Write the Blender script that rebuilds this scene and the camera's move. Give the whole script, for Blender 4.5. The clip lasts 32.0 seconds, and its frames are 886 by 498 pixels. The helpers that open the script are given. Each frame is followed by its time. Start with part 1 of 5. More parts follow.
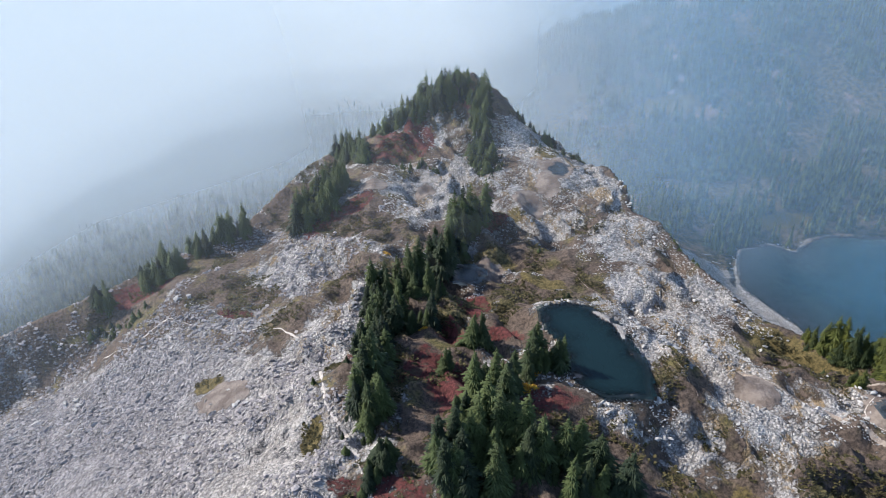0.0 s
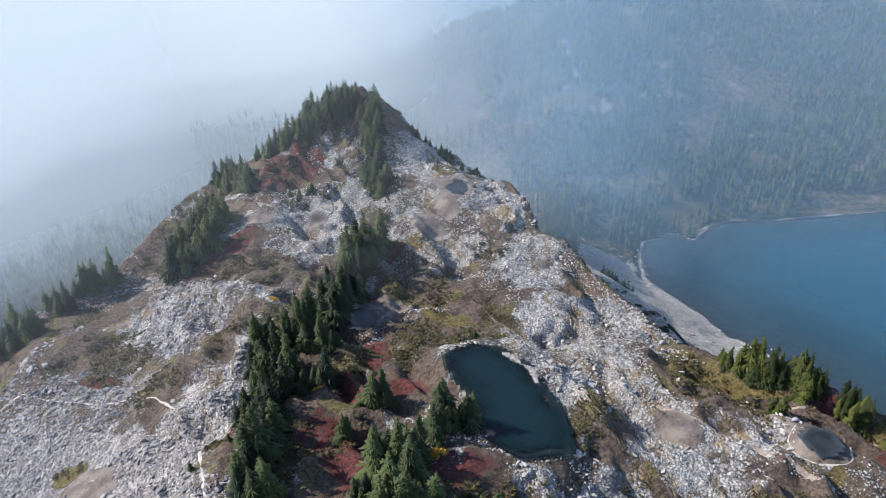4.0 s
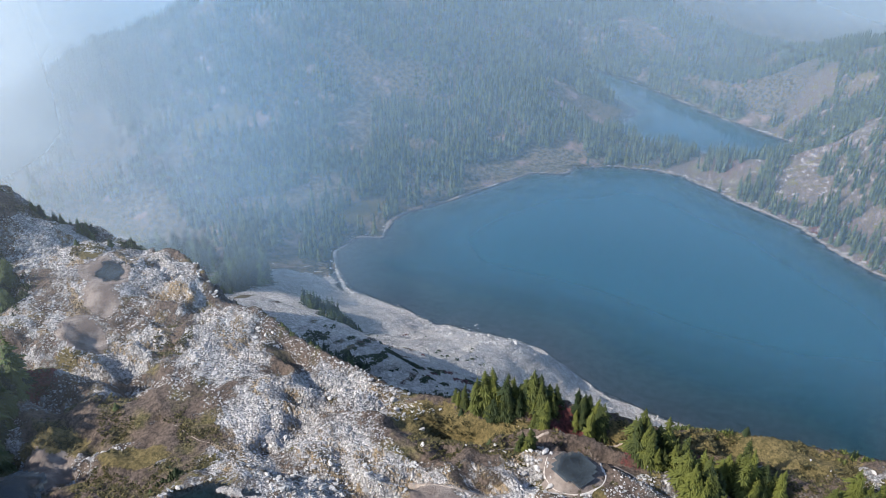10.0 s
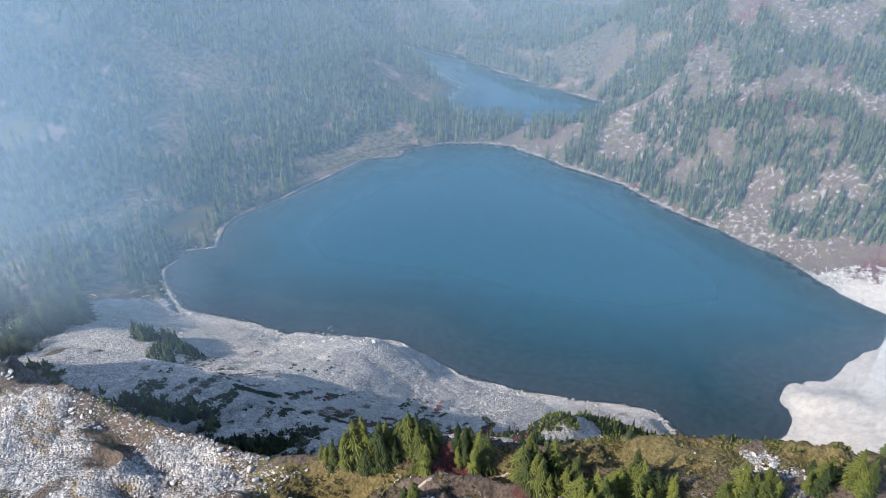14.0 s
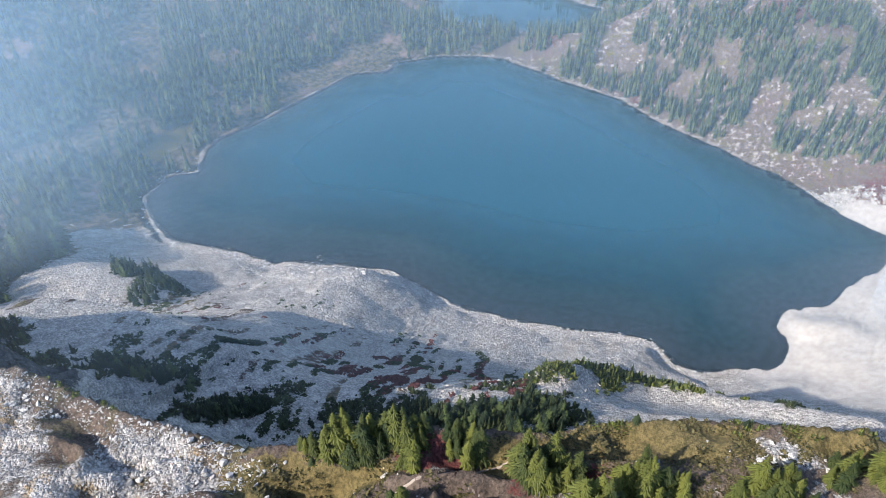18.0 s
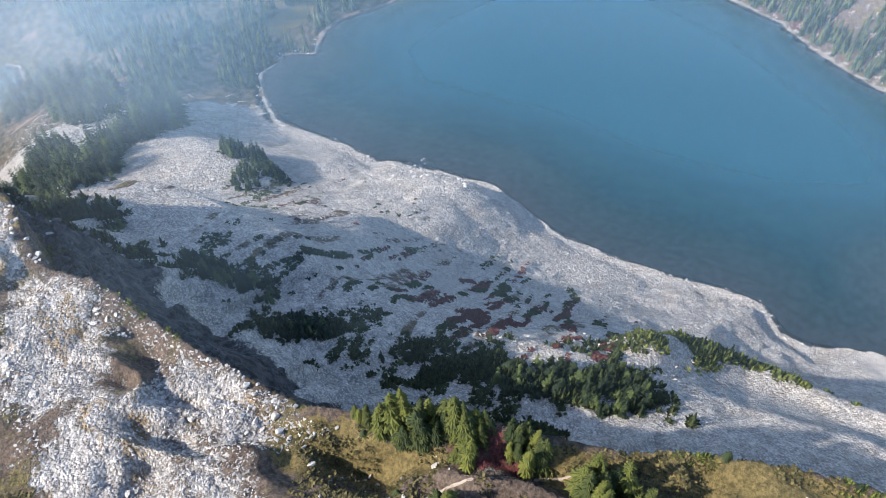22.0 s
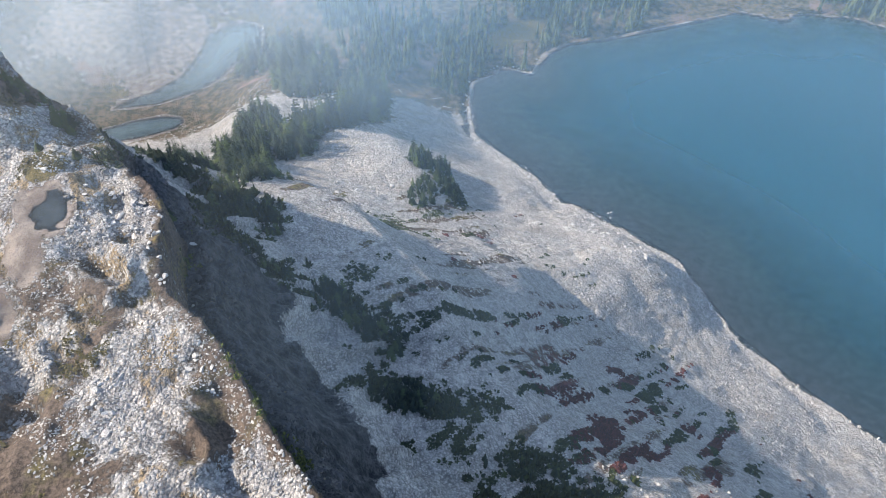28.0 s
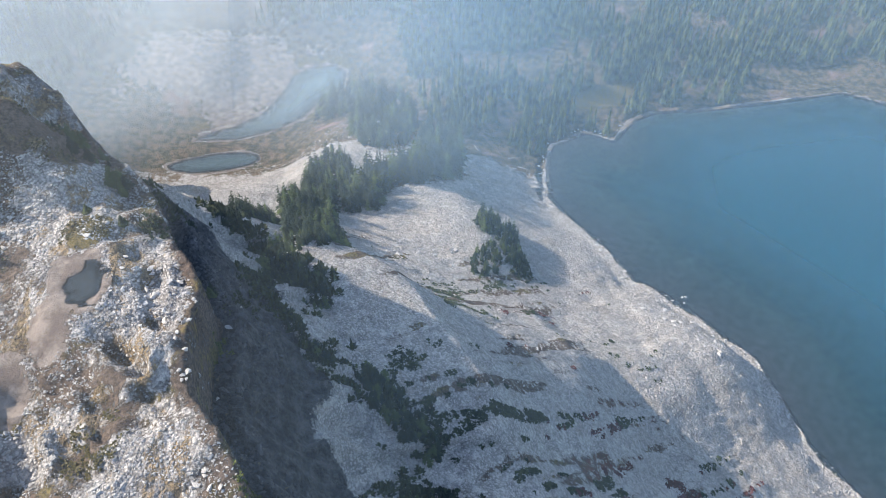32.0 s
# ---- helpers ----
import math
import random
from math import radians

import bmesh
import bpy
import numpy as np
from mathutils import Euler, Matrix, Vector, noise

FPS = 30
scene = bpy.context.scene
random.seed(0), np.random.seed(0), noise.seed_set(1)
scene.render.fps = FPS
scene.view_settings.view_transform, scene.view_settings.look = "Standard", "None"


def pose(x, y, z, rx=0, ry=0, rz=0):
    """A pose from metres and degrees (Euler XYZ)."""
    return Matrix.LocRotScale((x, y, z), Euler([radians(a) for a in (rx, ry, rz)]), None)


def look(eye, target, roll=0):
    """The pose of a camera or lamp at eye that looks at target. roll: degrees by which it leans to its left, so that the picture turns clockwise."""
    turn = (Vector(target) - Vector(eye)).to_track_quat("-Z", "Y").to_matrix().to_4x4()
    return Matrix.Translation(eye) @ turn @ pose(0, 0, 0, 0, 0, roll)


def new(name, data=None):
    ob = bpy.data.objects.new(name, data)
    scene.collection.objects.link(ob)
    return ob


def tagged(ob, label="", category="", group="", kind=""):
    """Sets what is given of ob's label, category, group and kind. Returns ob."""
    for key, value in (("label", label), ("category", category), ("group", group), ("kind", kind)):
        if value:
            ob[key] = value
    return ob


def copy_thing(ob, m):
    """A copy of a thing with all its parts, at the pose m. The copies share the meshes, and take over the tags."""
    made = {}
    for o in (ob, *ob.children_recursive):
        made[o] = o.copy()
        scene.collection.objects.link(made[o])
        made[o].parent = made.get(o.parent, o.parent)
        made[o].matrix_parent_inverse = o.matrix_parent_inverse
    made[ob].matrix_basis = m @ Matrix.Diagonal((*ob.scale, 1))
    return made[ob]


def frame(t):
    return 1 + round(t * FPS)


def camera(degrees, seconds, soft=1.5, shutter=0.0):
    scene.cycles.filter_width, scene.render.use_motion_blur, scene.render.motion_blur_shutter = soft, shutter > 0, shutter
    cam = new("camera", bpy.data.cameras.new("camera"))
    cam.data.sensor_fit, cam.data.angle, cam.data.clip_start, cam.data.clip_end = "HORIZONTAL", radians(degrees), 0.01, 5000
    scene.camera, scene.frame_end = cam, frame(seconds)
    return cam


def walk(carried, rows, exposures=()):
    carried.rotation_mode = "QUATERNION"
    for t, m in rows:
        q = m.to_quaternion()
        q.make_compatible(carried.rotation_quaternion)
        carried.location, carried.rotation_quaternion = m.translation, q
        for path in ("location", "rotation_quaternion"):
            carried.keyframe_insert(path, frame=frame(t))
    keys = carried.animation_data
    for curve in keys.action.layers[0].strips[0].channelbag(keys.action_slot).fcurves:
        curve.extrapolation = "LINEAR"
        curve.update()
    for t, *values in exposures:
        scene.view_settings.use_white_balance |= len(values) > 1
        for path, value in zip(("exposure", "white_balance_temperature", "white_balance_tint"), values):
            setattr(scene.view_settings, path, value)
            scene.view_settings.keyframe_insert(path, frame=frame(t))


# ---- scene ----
cam = camera(64.4, 32.0, soft=0.8)
METRES, EYE, TILT, LEAN, TURN = 120.0, 217.0, -30.0, 0.0, 0.0
ROWS = [
    (0.0, 0.0, 0.0, 0.0, 0.0, 0.0, -0.0),
    (0.5, 0.004, 0.0127, 0.0075, -0.0, 0.01, 0.01),
    (1.0, 0.0085, 0.0253, 0.0146, -0.33, 0.02, 0.21),
    (1.5, 0.013, 0.0377, 0.0224, -1.67, -0.02, 0.99),
    (2.0, 0.0169, 0.0504, 0.0303, -2.45, -0.05, 1.44),
    (2.5, 0.0214, 0.063, 0.0379, -3.09, -0.09, 1.81),
    (4.5, 0.0386, 0.1145, 0.0698, -8.85, -0.6, 4.99),
    (5.0, 0.0436, 0.1275, 0.0764, -10.61, -0.73, 5.97),
    (5.5, 0.047, 0.1397, 0.0842, -12.69, -0.99, 7.04),
    (6.0, 0.0535, 0.1524, 0.0917, -14.74, -1.27, 8.21),
    (6.5, 0.0582, 0.1647, 0.099, -17.07, -1.61, 9.41),
    (7.0, 0.0631, 0.1771, 0.1062, -19.58, -2.02, 10.69),
    (7.5, 0.0681, 0.1897, 0.1134, -21.91, -2.46, 11.84),
    (8.0, 0.0743, 0.2013, 0.1207, -23.82, -2.84, 12.82),
    (8.5, 0.0807, 0.2135, 0.1276, -25.89, -3.3, 13.86),
    (9.0, 0.0869, 0.2257, 0.1344, -28.08, -3.82, 14.89),
    (9.5, 0.0938, 0.2367, 0.1417, -30.45, -4.45, 16.0),
    (10.0, 0.1024, 0.2481, 0.1476, -32.83, -5.09, 17.14),
    (10.5, 0.1105, 0.2588, 0.1543, -35.35, -5.86, 18.24),
    (11.0, 0.1191, 0.2703, 0.1601, -37.9, -6.71, 19.32),
    (11.5, 0.1283, 0.2805, 0.1665, -40.37, -7.61, 20.32),
    (12.0, 0.138, 0.2909, 0.1723, -42.88, -8.55, 21.28),
    (12.5, 0.147, 0.3008, 0.1777, -44.92, -9.35, 22.01),
    (13.0, 0.1574, 0.3105, 0.1833, -45.81, -10.06, 22.34),
    (13.5, 0.1685, 0.3199, 0.1885, -46.65, -10.93, 22.65),
    (14.0, 0.1798, 0.3288, 0.1936, -47.45, -11.82, 22.95),
    (14.5, 0.1915, 0.3374, 0.1984, -47.93, -12.57, 23.14),
    (16.5, 0.2416, 0.3669, 0.2185, -48.16, -16.16, 23.35),
    (17.0, 0.2546, 0.3749, 0.2231, -48.17, -17.26, 23.36),
    (17.5, 0.2675, 0.3827, 0.2276, -48.18, -18.38, 23.36),
    (18.0, 0.2805, 0.3902, 0.2322, -48.2, -19.56, 23.36),
    (18.5, 0.2936, 0.3981, 0.2365, -48.21, -20.82, 23.36),
    (19.0, 0.3066, 0.4056, 0.2411, -47.97, -22.04, 23.27),
    (19.5, 0.3193, 0.4134, 0.2458, -46.47, -22.85, 22.74),
    (20.0, 0.3326, 0.421, 0.2502, -43.13, -22.99, 21.55),
    (20.5, 0.346, 0.4286, 0.255, -40.27, -23.3, 20.44),
    (21.0, 0.3591, 0.4366, 0.2596, -37.85, -23.71, 19.47),
    (21.5, 0.3726, 0.4446, 0.2646, -36.47, -23.96, 18.88),
    (22.0, 0.3855, 0.4526, 0.2701, -36.47, -24.07, 18.86),
    (22.5, 0.3977, 0.4612, 0.2755, -36.51, -24.08, 18.85),
    (23.0, 0.4093, 0.4707, 0.2806, -35.5, -23.76, 18.37),
    (23.5, 0.4209, 0.4801, 0.2857, -33.38, -23.11, 17.41),
    (24.0, 0.4326, 0.4897, 0.291, -30.94, -22.42, 16.29),
    (24.5, 0.444, 0.4994, 0.2966, -28.69, -21.83, 15.22),
    (25.0, 0.4551, 0.5092, 0.3023, -27.02, -21.42, 14.41),
    (25.5, 0.4655, 0.5195, 0.3081, -25.38, -21.04, 13.58),
    (27.5, 0.5046, 0.5628, 0.3353, -18.51, -19.61, 10.0),
    (28.0, 0.513, 0.5744, 0.342, -17.0, -19.2, 9.18),
    (28.5, 0.5208, 0.5865, 0.3489, -15.57, -18.79, 8.39),
    (29.0, 0.5283, 0.5986, 0.3559, -14.61, -18.46, 7.87),
    (29.5, 0.5352, 0.611, 0.3628, -13.52, -18.1, 7.27),
    (30.0, 0.5415, 0.6237, 0.3699, -12.25, -17.69, 6.54),
    (30.5, 0.5477, 0.6366, 0.3776, -11.63, -17.2, 6.18),
    (31.0, 0.5533, 0.6494, 0.385, -11.06, -16.55, 5.83),
    (31.5, 0.5584, 0.6626, 0.3923, -10.52, -15.89, 5.5),
    (32.0, 0.5635, 0.6758, 0.4, -10.02, -15.24, 5.2),
]
# the camera slowly opens up on its way and warms its white balance
EXPOSURES = [(0.0, 0.72, 6300, 10), (5.0, 0.78, 6300, 10), (9.0, 0.88, 6350, 10), (13.0, 1.05, 6400, 10), (18.0, 1.22, 6500, 10), (22.0, 1.33, 6600, 10), (25.0, 1.31, 6850, 10), (32.0, 1.26, 6900, 10)]
walk(cam, [(t, pose(0, 0, EYE, TILT, LEAN, TURN) @ pose(METRES * x, METRES * y, METRES * z, 90 + pitch, roll, yaw)) for t, x, y, z, yaw, pitch, roll in ROWS],
     EXPOSURES)

# ---------------------------------------------------------------- light
SUN_TO = Vector((1.0, -0.41, -0.75)).normalized()
world = bpy.data.worlds.new("world")
scene.world = world
world.use_nodes = True
sky = world.node_tree.nodes.new("ShaderNodeTexSky")
sky.sky_type, sky.sun_disc = "NISHITA", False
sky.sun_elevation = math.asin(-SUN_TO.z)
sky.sun_rotation = math.atan2(-SUN_TO.x, -SUN_TO.y)
sky.altitude, sky.air_density, sky.dust_density = 1500, 1.0, 2.0
background = world.node_tree.nodes["Background"]
background.inputs["Strength"].default_value = 0.14
world.node_tree.links.new(sky.outputs[0], background.inputs[0])
sun_data = bpy.data.lights.new("sun", "SUN")
sun_data.energy, sun_data.angle, sun_data.color = 3.9, radians(0.7), (1.0, 0.91, 0.80)
sun = new("sun", sun_data)
sun.matrix_world = look((0, 0, 400), Vector((0, 0, 400)) + SUN_TO)


# ---------------------------------------------------------------- noise and plan
def value_noise(x, y, seed=0):
    xi, yi = np.floor(x).astype(np.int64), np.floor(y).astype(np.int64)
    fx, fy = x - xi, y - yi
    fx, fy = fx * fx * (3 - 2 * fx), fy * fy * (3 - 2 * fy)

    def grain(i, j):
        n = (i * 374761393 + j * 668265263 + seed * 1442695041) & 0xFFFFFFFF
        n = ((n ^ (n >> 13)) * 1274126177) & 0xFFFFFFFF
        return ((n ^ (n >> 16)) & 0xFFFF) / 65535.0
    a, b = grain(xi, yi), grain(xi + 1, yi)
    c, d = grain(xi, yi + 1), grain(xi + 1, yi + 1)
    return (a * (1 - fx) + b * fx) * (1 - fy) + (c * (1 - fx) + d * fx) * fy


def fbm(x, y, scale, octaves=4, seed=0):
    """Fractal noise between about -1 and 1, its largest forms scale metres across."""
    total, gain, norm = 0.0, 1.0, 0.0
    for k in range(octaves):
        f = 2.0 ** k / scale
        total = total + gain * (value_noise(x * f + 17.3 * k, y * f - 9.1 * k, seed + k) * 2 - 1)
        norm += gain
        gain *= 0.5
    return total / norm * 1.6


def smooth(x, a, b):
    t = np.clip((x - a) / (b - a), 0, 1)
    return t * t * (3 - 2 * t)


def along(x, y, line):
    """The distance to a line of (x, y, z) or (x, y) corners, the z at its nearest place, and the side (positive: to the right of its way)."""
    best = np.full(np.shape(x), 1e12)
    z, side = np.zeros(np.shape(x)), np.zeros(np.shape(x))
    for a, b in zip(line[:-1], line[1:]):
        dx, dy = b[0] - a[0], b[1] - a[1]
        t = np.clip(((x - a[0]) * dx + (y - a[1]) * dy) / (dx * dx + dy * dy), 0, 1)
        px, py = x - a[0] - t * dx, y - a[1] - t * dy
        d = px * px + py * py
        near = d < best
        best = np.where(near, d, best)
        if len(a) > 2:
            z = np.where(near, a[2] + t * (b[2] - a[2]), z)
        side = np.where(near, px * dy - py * dx, side)
    return np.sqrt(best), z, side


def inside(x, y, loop):
    odd = np.zeros(np.shape(x), bool)
    for a, b in zip(loop, loop[1:] + loop[:1]):
        if a[1] != b[1]:
            odd ^= ((a[1] > y) != (b[1] > y)) & (x < (b[0] - a[0]) * (y - a[1]) / (b[1] - a[1]) + a[0])
    return odd


def shore(x, y, loop):
    """The distance to a closed shore, negative on the water."""
    d = along(x, y, loop + loop[:1])[0]
    return np.where(inside(x, y, loop), -d, d)


# the waters: the great lake, the two behind it, the two low ponds
LAKE = [(182, 374), (173, 354), (169, 333), (174, 316), (181, 302), (187, 276), (196, 267), (206, 250), (217, 229), (217, 208),
        (217, 192), (224, 167), (234, 144), (246, 124), (250, 110), (245, 98), (246, 89), (259, 73), (270, 64), (285, 65), (293, 73),
        (303, 73), (319, 57), (336, 54), (361, 46), (389, 40), (395, 72), (411, 106), (421, 141), (426, 171), (433, 196), (444, 225),
        (444, 268), (450, 319), (444, 335), (424, 361), (395, 379), (382, 373), (362, 392), (316, 390), (273, 390), (249, 393),
        (233, 388), (216, 372), (205, 382)]
LAKE_2 = [(614, 578), (580, 529), (557, 488), (541, 440), (497, 423), (483, 408), (489, 360), (518, 309), (541, 296), (584, 310),
          (587, 378), (598, 434), (613, 509)]
LAKE_3 = [(658, 551), (706, 521), (728, 488), (723, 428), (676, 425), (682, 504)]
POND_LOW = [(-1, 419), (22, 416), (43, 421), (57, 430), (68, 444), (83, 456), (86, 475), (80, 483), (66, 484), (54, 476), (47, 457), (36, 439), (21, 429), (3, 424)]
POND_LOW_2 = [(-14, 400), (-4, 404), (10, 406), (24, 405), (33, 401), (34, 396), (28, 392), (14, 390), (0, 391), (-10, 395)]
WATERS = [("lake", LAKE, 0.0), ("far_lake", LAKE_2, 0.0), ("far_pond", LAKE_3, 0.0), ("low_pond", POND_LOW, -5.0), ("low_pond", POND_LOW_2, -5.0)]
TARN = [(18, 104), (22, 105.3), (26, 104), (30, 99), (30.5, 94), (32, 88), (31, 81.5), (25, 81.5), (22, 84), (20.5, 89), (20.5, 95), (18.5, 99)]
POND_W = [(2, 126), (6, 127), (8, 124.5), (6, 121), (3, 121.5)]
POND_N = [(27.5, 174), (31, 175.5), (34, 172), (33, 168.5), (30, 168.5)]
PAN = [(66.8, 80), (68.3, 81), (70, 80), (69.5, 78), (67.5, 77.4)]
TARNS = [("tarn", TARN, 144.5, 3.0), ("shallow_pool", POND_W, 139.3, 0.4), ("shallow_pool", POND_N, 142.2, 0.4), ("shallow_pool", PAN, 142.8, 0.3)]

# the crest's eastern brink and its western and northern edge, from north to south
RIM = [(2, 226, 147), (14, 225, 149), (21, 219, 146), (25, 212, 142), (31, 206, 139.5), (37, 197, 139), (41, 184, 140.5), (47, 171, 141), (46, 160, 143), (46, 152, 141),
       (50, 145, 139), (53, 138, 138), (56, 127, 138), (60, 117, 138), (63, 110, 138), (68, 103, 139), (76, 93, 141), (84, 83, 141),
       (95, 72, 140), (103, 62, 141), (108, 51, 142), (114, 42, 141), (126, 25, 138), (142, 0, 132), (165, -40, 122), (190, -100, 112)]
EDGE = [(-260, 60, 60), (-180, 92, 92), (-130, 112, 110), (-98, 129, 121), (-83, 135, 126), (-66, 147, 129), (-52, 157, 132), (-44, 171, 136),
        (-39, 186, 137), (-29, 206, 136), (-14, 220, 138), (2, 226, 147)]
CREST = EDGE + RIM[1:] + [(150, -240, 100), (-260, -240, 40)]

# mounds of the crest: x, y, radius, height
MOUNDS = [(13, 213, 18, 17.0), (4, 212, 14, 1.5), (-12, 211, 15, 8.0), (0, 197, 12, -4.5), (24, 92, 16, 4.5), (37, 88, 8, 2.0), (70, 78, 16, 2.0), (0, 70, 26, 2.0),
          (-62, 133, 16, 8.0), (-26, 165, 12, 2.0), (-14, 98, 8, -2.0), (43, 164, 10, 5.5), (39, 183, 9, 3.5), (10, 150, 12, 2.0), (-5, 110, 12, 1.0), (5, 126, 9, -1.5)]


def ground_height(x, y, fine=True):
    x, y = np.asarray(x, float), np.asarray(y, float)
    d, rim_z, _ = along(x, y, CREST)
    within = inside(x, y, CREST)
    # the top of the crest
    top = 141.0 + 1.6 * fbm(x, y, 30, 3, 5) - 0.40 * np.clip(-17 - x, 0, 75) - 0.62 * np.clip(-92 - x, 0, 400) - 0.25 * np.clip(40 - y, 0, 400)
    for mx, my, r, h in MOUNDS:
        top = top + h * np.exp(-((x - mx) ** 2 + (y - my) ** 2) / r ** 2)
    w = smooth(d, 0, 14)
    top = top * w + rim_z * (1 - w)
    for _, loop, level, depth in TARNS:
        s = shore(x, y, loop) + 0.9 * fbm(x, y, 2.6, 3, 3)
        basin = level + np.where(s > 0, 0.12 * s, np.maximum(0.5 * s, -depth))
        k = smooth(s, 1.0, 9.0)
        top = basin * (1 - k) + top * k
    # the low land round it
    water = np.minimum.reduce([shore(x, y, loop) for _, loop, _ in WATERS])
    water = water + 1.6 * fbm(x, y, 11, 3, 7) * (1 - smooth(np.abs(water), 6, 28))
    floor = -6.0 * smooth(y - 0.3 * x, 200, 420) - 170 * smooth(-x - 0.35 * (y - 300), 20, 520) - 160 * smooth(y - 0.2 * x, 560, 1300) - 90 * smooth(x, 640, 1100)
    hill = 118 * np.exp(-(((x - 350) / 200) ** 2 + ((y - 740) / 170) ** 2)) + 34 * np.exp(-(((x - 120) / 95) ** 2 + ((y - 700) / 120) ** 2)) + 10 * np.exp(-(((x - 400) / 60) ** 2 + ((y - 470) / 45) ** 2))
    ridge = 200 * np.exp(-(((x - 1050) / 380) ** 2 + ((y - 950) / 330) ** 2))
    mountain = ridge + 165 * np.exp(-(((x - 800) / 230) ** 2 + ((y - 60) / 260) ** 2)) + 0.22 * np.clip(water, 0, 70) * smooth(x, 380, 440) * smooth(320 - y, 0, 120)
    land = hill + mountain + 3.0 * fbm(x, y, 60, 4, 11) + 3.0
    land = land * smooth(water, -2, 70) + 0.10 * np.clip(water, 0, 60)
    # the flank between the crest and the low land
    u = d / (d + np.clip(water, 0, 190) + 0.01)
    fall = np.interp(u, [0, 0.03, 0.07, 0.13, 0.28, 0.40, 0.6, 0.8, 1.0], [1.0, 0.90, 0.80, 0.735, 0.66, 0.51, 0.23, 0.08, 0.0])
    soft = np.interp(u, [0, 0.04, 0.15, 0.5, 1.0], [1.0, 0.82, 0.56, 0.22, 0.0])
    steep = smooth(x, -10, 30)
    flank = (soft * (1 - steep) + fall * steep) * rim_z
    cap = np.interp(d, [20, 45, 60, 90, 110, 140, 170, 210, 400], [130, 96, 78, 50, 37, 24, 13, 5, 0])
    cap = cap * (1 - 0.2 * smooth(y, 205, 245))
    flank = np.where(x > 20, np.minimum(flank, cap), flank)
    north = smooth(y + 0.35 * x, 218, 232) * (1 - smooth(x, 44, 62)) * smooth(x, -40, -10)
    flank = flank * (1 - north) + np.minimum(flank, np.maximum(rim_z - 2.3 * np.minimum(d, 18) - 0.9 * np.clip(d - 18, 0, 400), 14)) * north
    flank = flank + 1.3 * fbm(x, y, 34, 3, 21) * smooth(d, 10, 40)
    # ramparts of the scree: the grassy moraine and the stony lobe at the water
    md = along(x, y, [(140, 103), (152, 98), (165, 88), (168, 74), (170, 55), (166, 40)])[0]
    flank = flank + 9.0 * np.exp(-(md / 7.0) ** 2) - 4.0 * np.exp(-(((x - 140) / 14) ** 2 + ((y - 82) / 14) ** 2))
    flank = flank + 8.0 * np.exp(-(((x - 192) / 22) ** 2 + ((y - 222) / 30) ** 2)) * smooth(water, 2, 14)
    low = (floor + land) * smooth(u, 0.25, 0.85) + flank
    near_water = smooth(water, 0, 12)
    shelf = smooth(0.9 * x + 0.45 * y, 325, 430)
    bed = np.maximum((0.018 + 0.22 * shelf) * water - 0.12 * np.clip(-20 - water, 0, 400), -16.0)
    bed = np.maximum(bed, -1.2 - 0.0035 * ((x - 284) ** 2 + (y - 84) ** 2) + 0.4 * fbm(x, y, 14, 2, 8))
    bed = np.minimum(bed, 0.04 * water)
    low = np.where(water > 0, low * near_water + 0.12 * water * (1 - near_water), bed)
    pond = np.minimum(shore(x, y, POND_LOW), shore(x, y, POND_LOW_2))
    low = np.where(pond < 40, low * smooth(pond, 0, 40) + (-5 + 0.1 * pond) * (1 - smooth(pond, 0, 40)), low)
    z = np.where(within, top, low)
    if fine:
        rocky = 0.35 + 0.65 * smooth(fbm(x, y, 14, 3, 31), -0.3, 0.4)
        tarn = np.minimum.reduce([shore(x, y, loop) for _, loop, _, _ in TARNS])
        calm = smooth(tarn, -0.5, 4) * np.where(water > 0, smooth(water, 0, 10), 0.0)
        calm = calm * (1 - 0.85 * np.exp(-(((x - 25) / 8) ** 2 + ((y - 164) / 13) ** 2))) * (1 - 0.8 * np.exp(-(((x - 52) / 5) ** 2 + ((y - 86) / 5) ** 2)))
        rocky = rocky * np.where(within, 1 - 0.7 * smooth(-x, 12, 40), 1.0)
        z = z + calm * rocky * (0.5 * fbm(x, y, 5.0, 4, 41) - 1.3 * np.abs(fbm(x, y, 4.0, 2, 45)) * np.where(within, 1.0, 0.5) + np.where(within, 2.5 * fbm(x, y, 13, 3, 43), 0.5 * fbm(0.89 * x / 5 + 0.46 * y / 5, 0.89 * y - 0.46 * x, 7, 3, 57) * smooth(x, 60, 80) * (1 - smooth(x, 190, 215))))
        ledge = 4.6 * np.abs(fbm(x * 0.8 + y * 0.6, (y * 0.8 - x * 0.6) * 0.45, 6, 3, 47))
        z = z - calm * ledge * (1 - 0.8 * smooth(-x, 12, 40)) * smooth(d, 0, 6) * smooth(fbm(x, y, 25, 2, 49), -0.3, 0.3) * within
        z = z + np.where(within, 0.0, 1.0) * (1 - smooth(d, 16, 30)) * smooth(d, 0.5, 4) * (1.6 * fbm(x, y, 6, 3, 53) - 4.2 * np.abs(fbm(0.3 * x + 0.12 * y, y - 0.25 * x, 6, 4, 55)) + 1.6) * smooth(x, 20, 40)
    return z


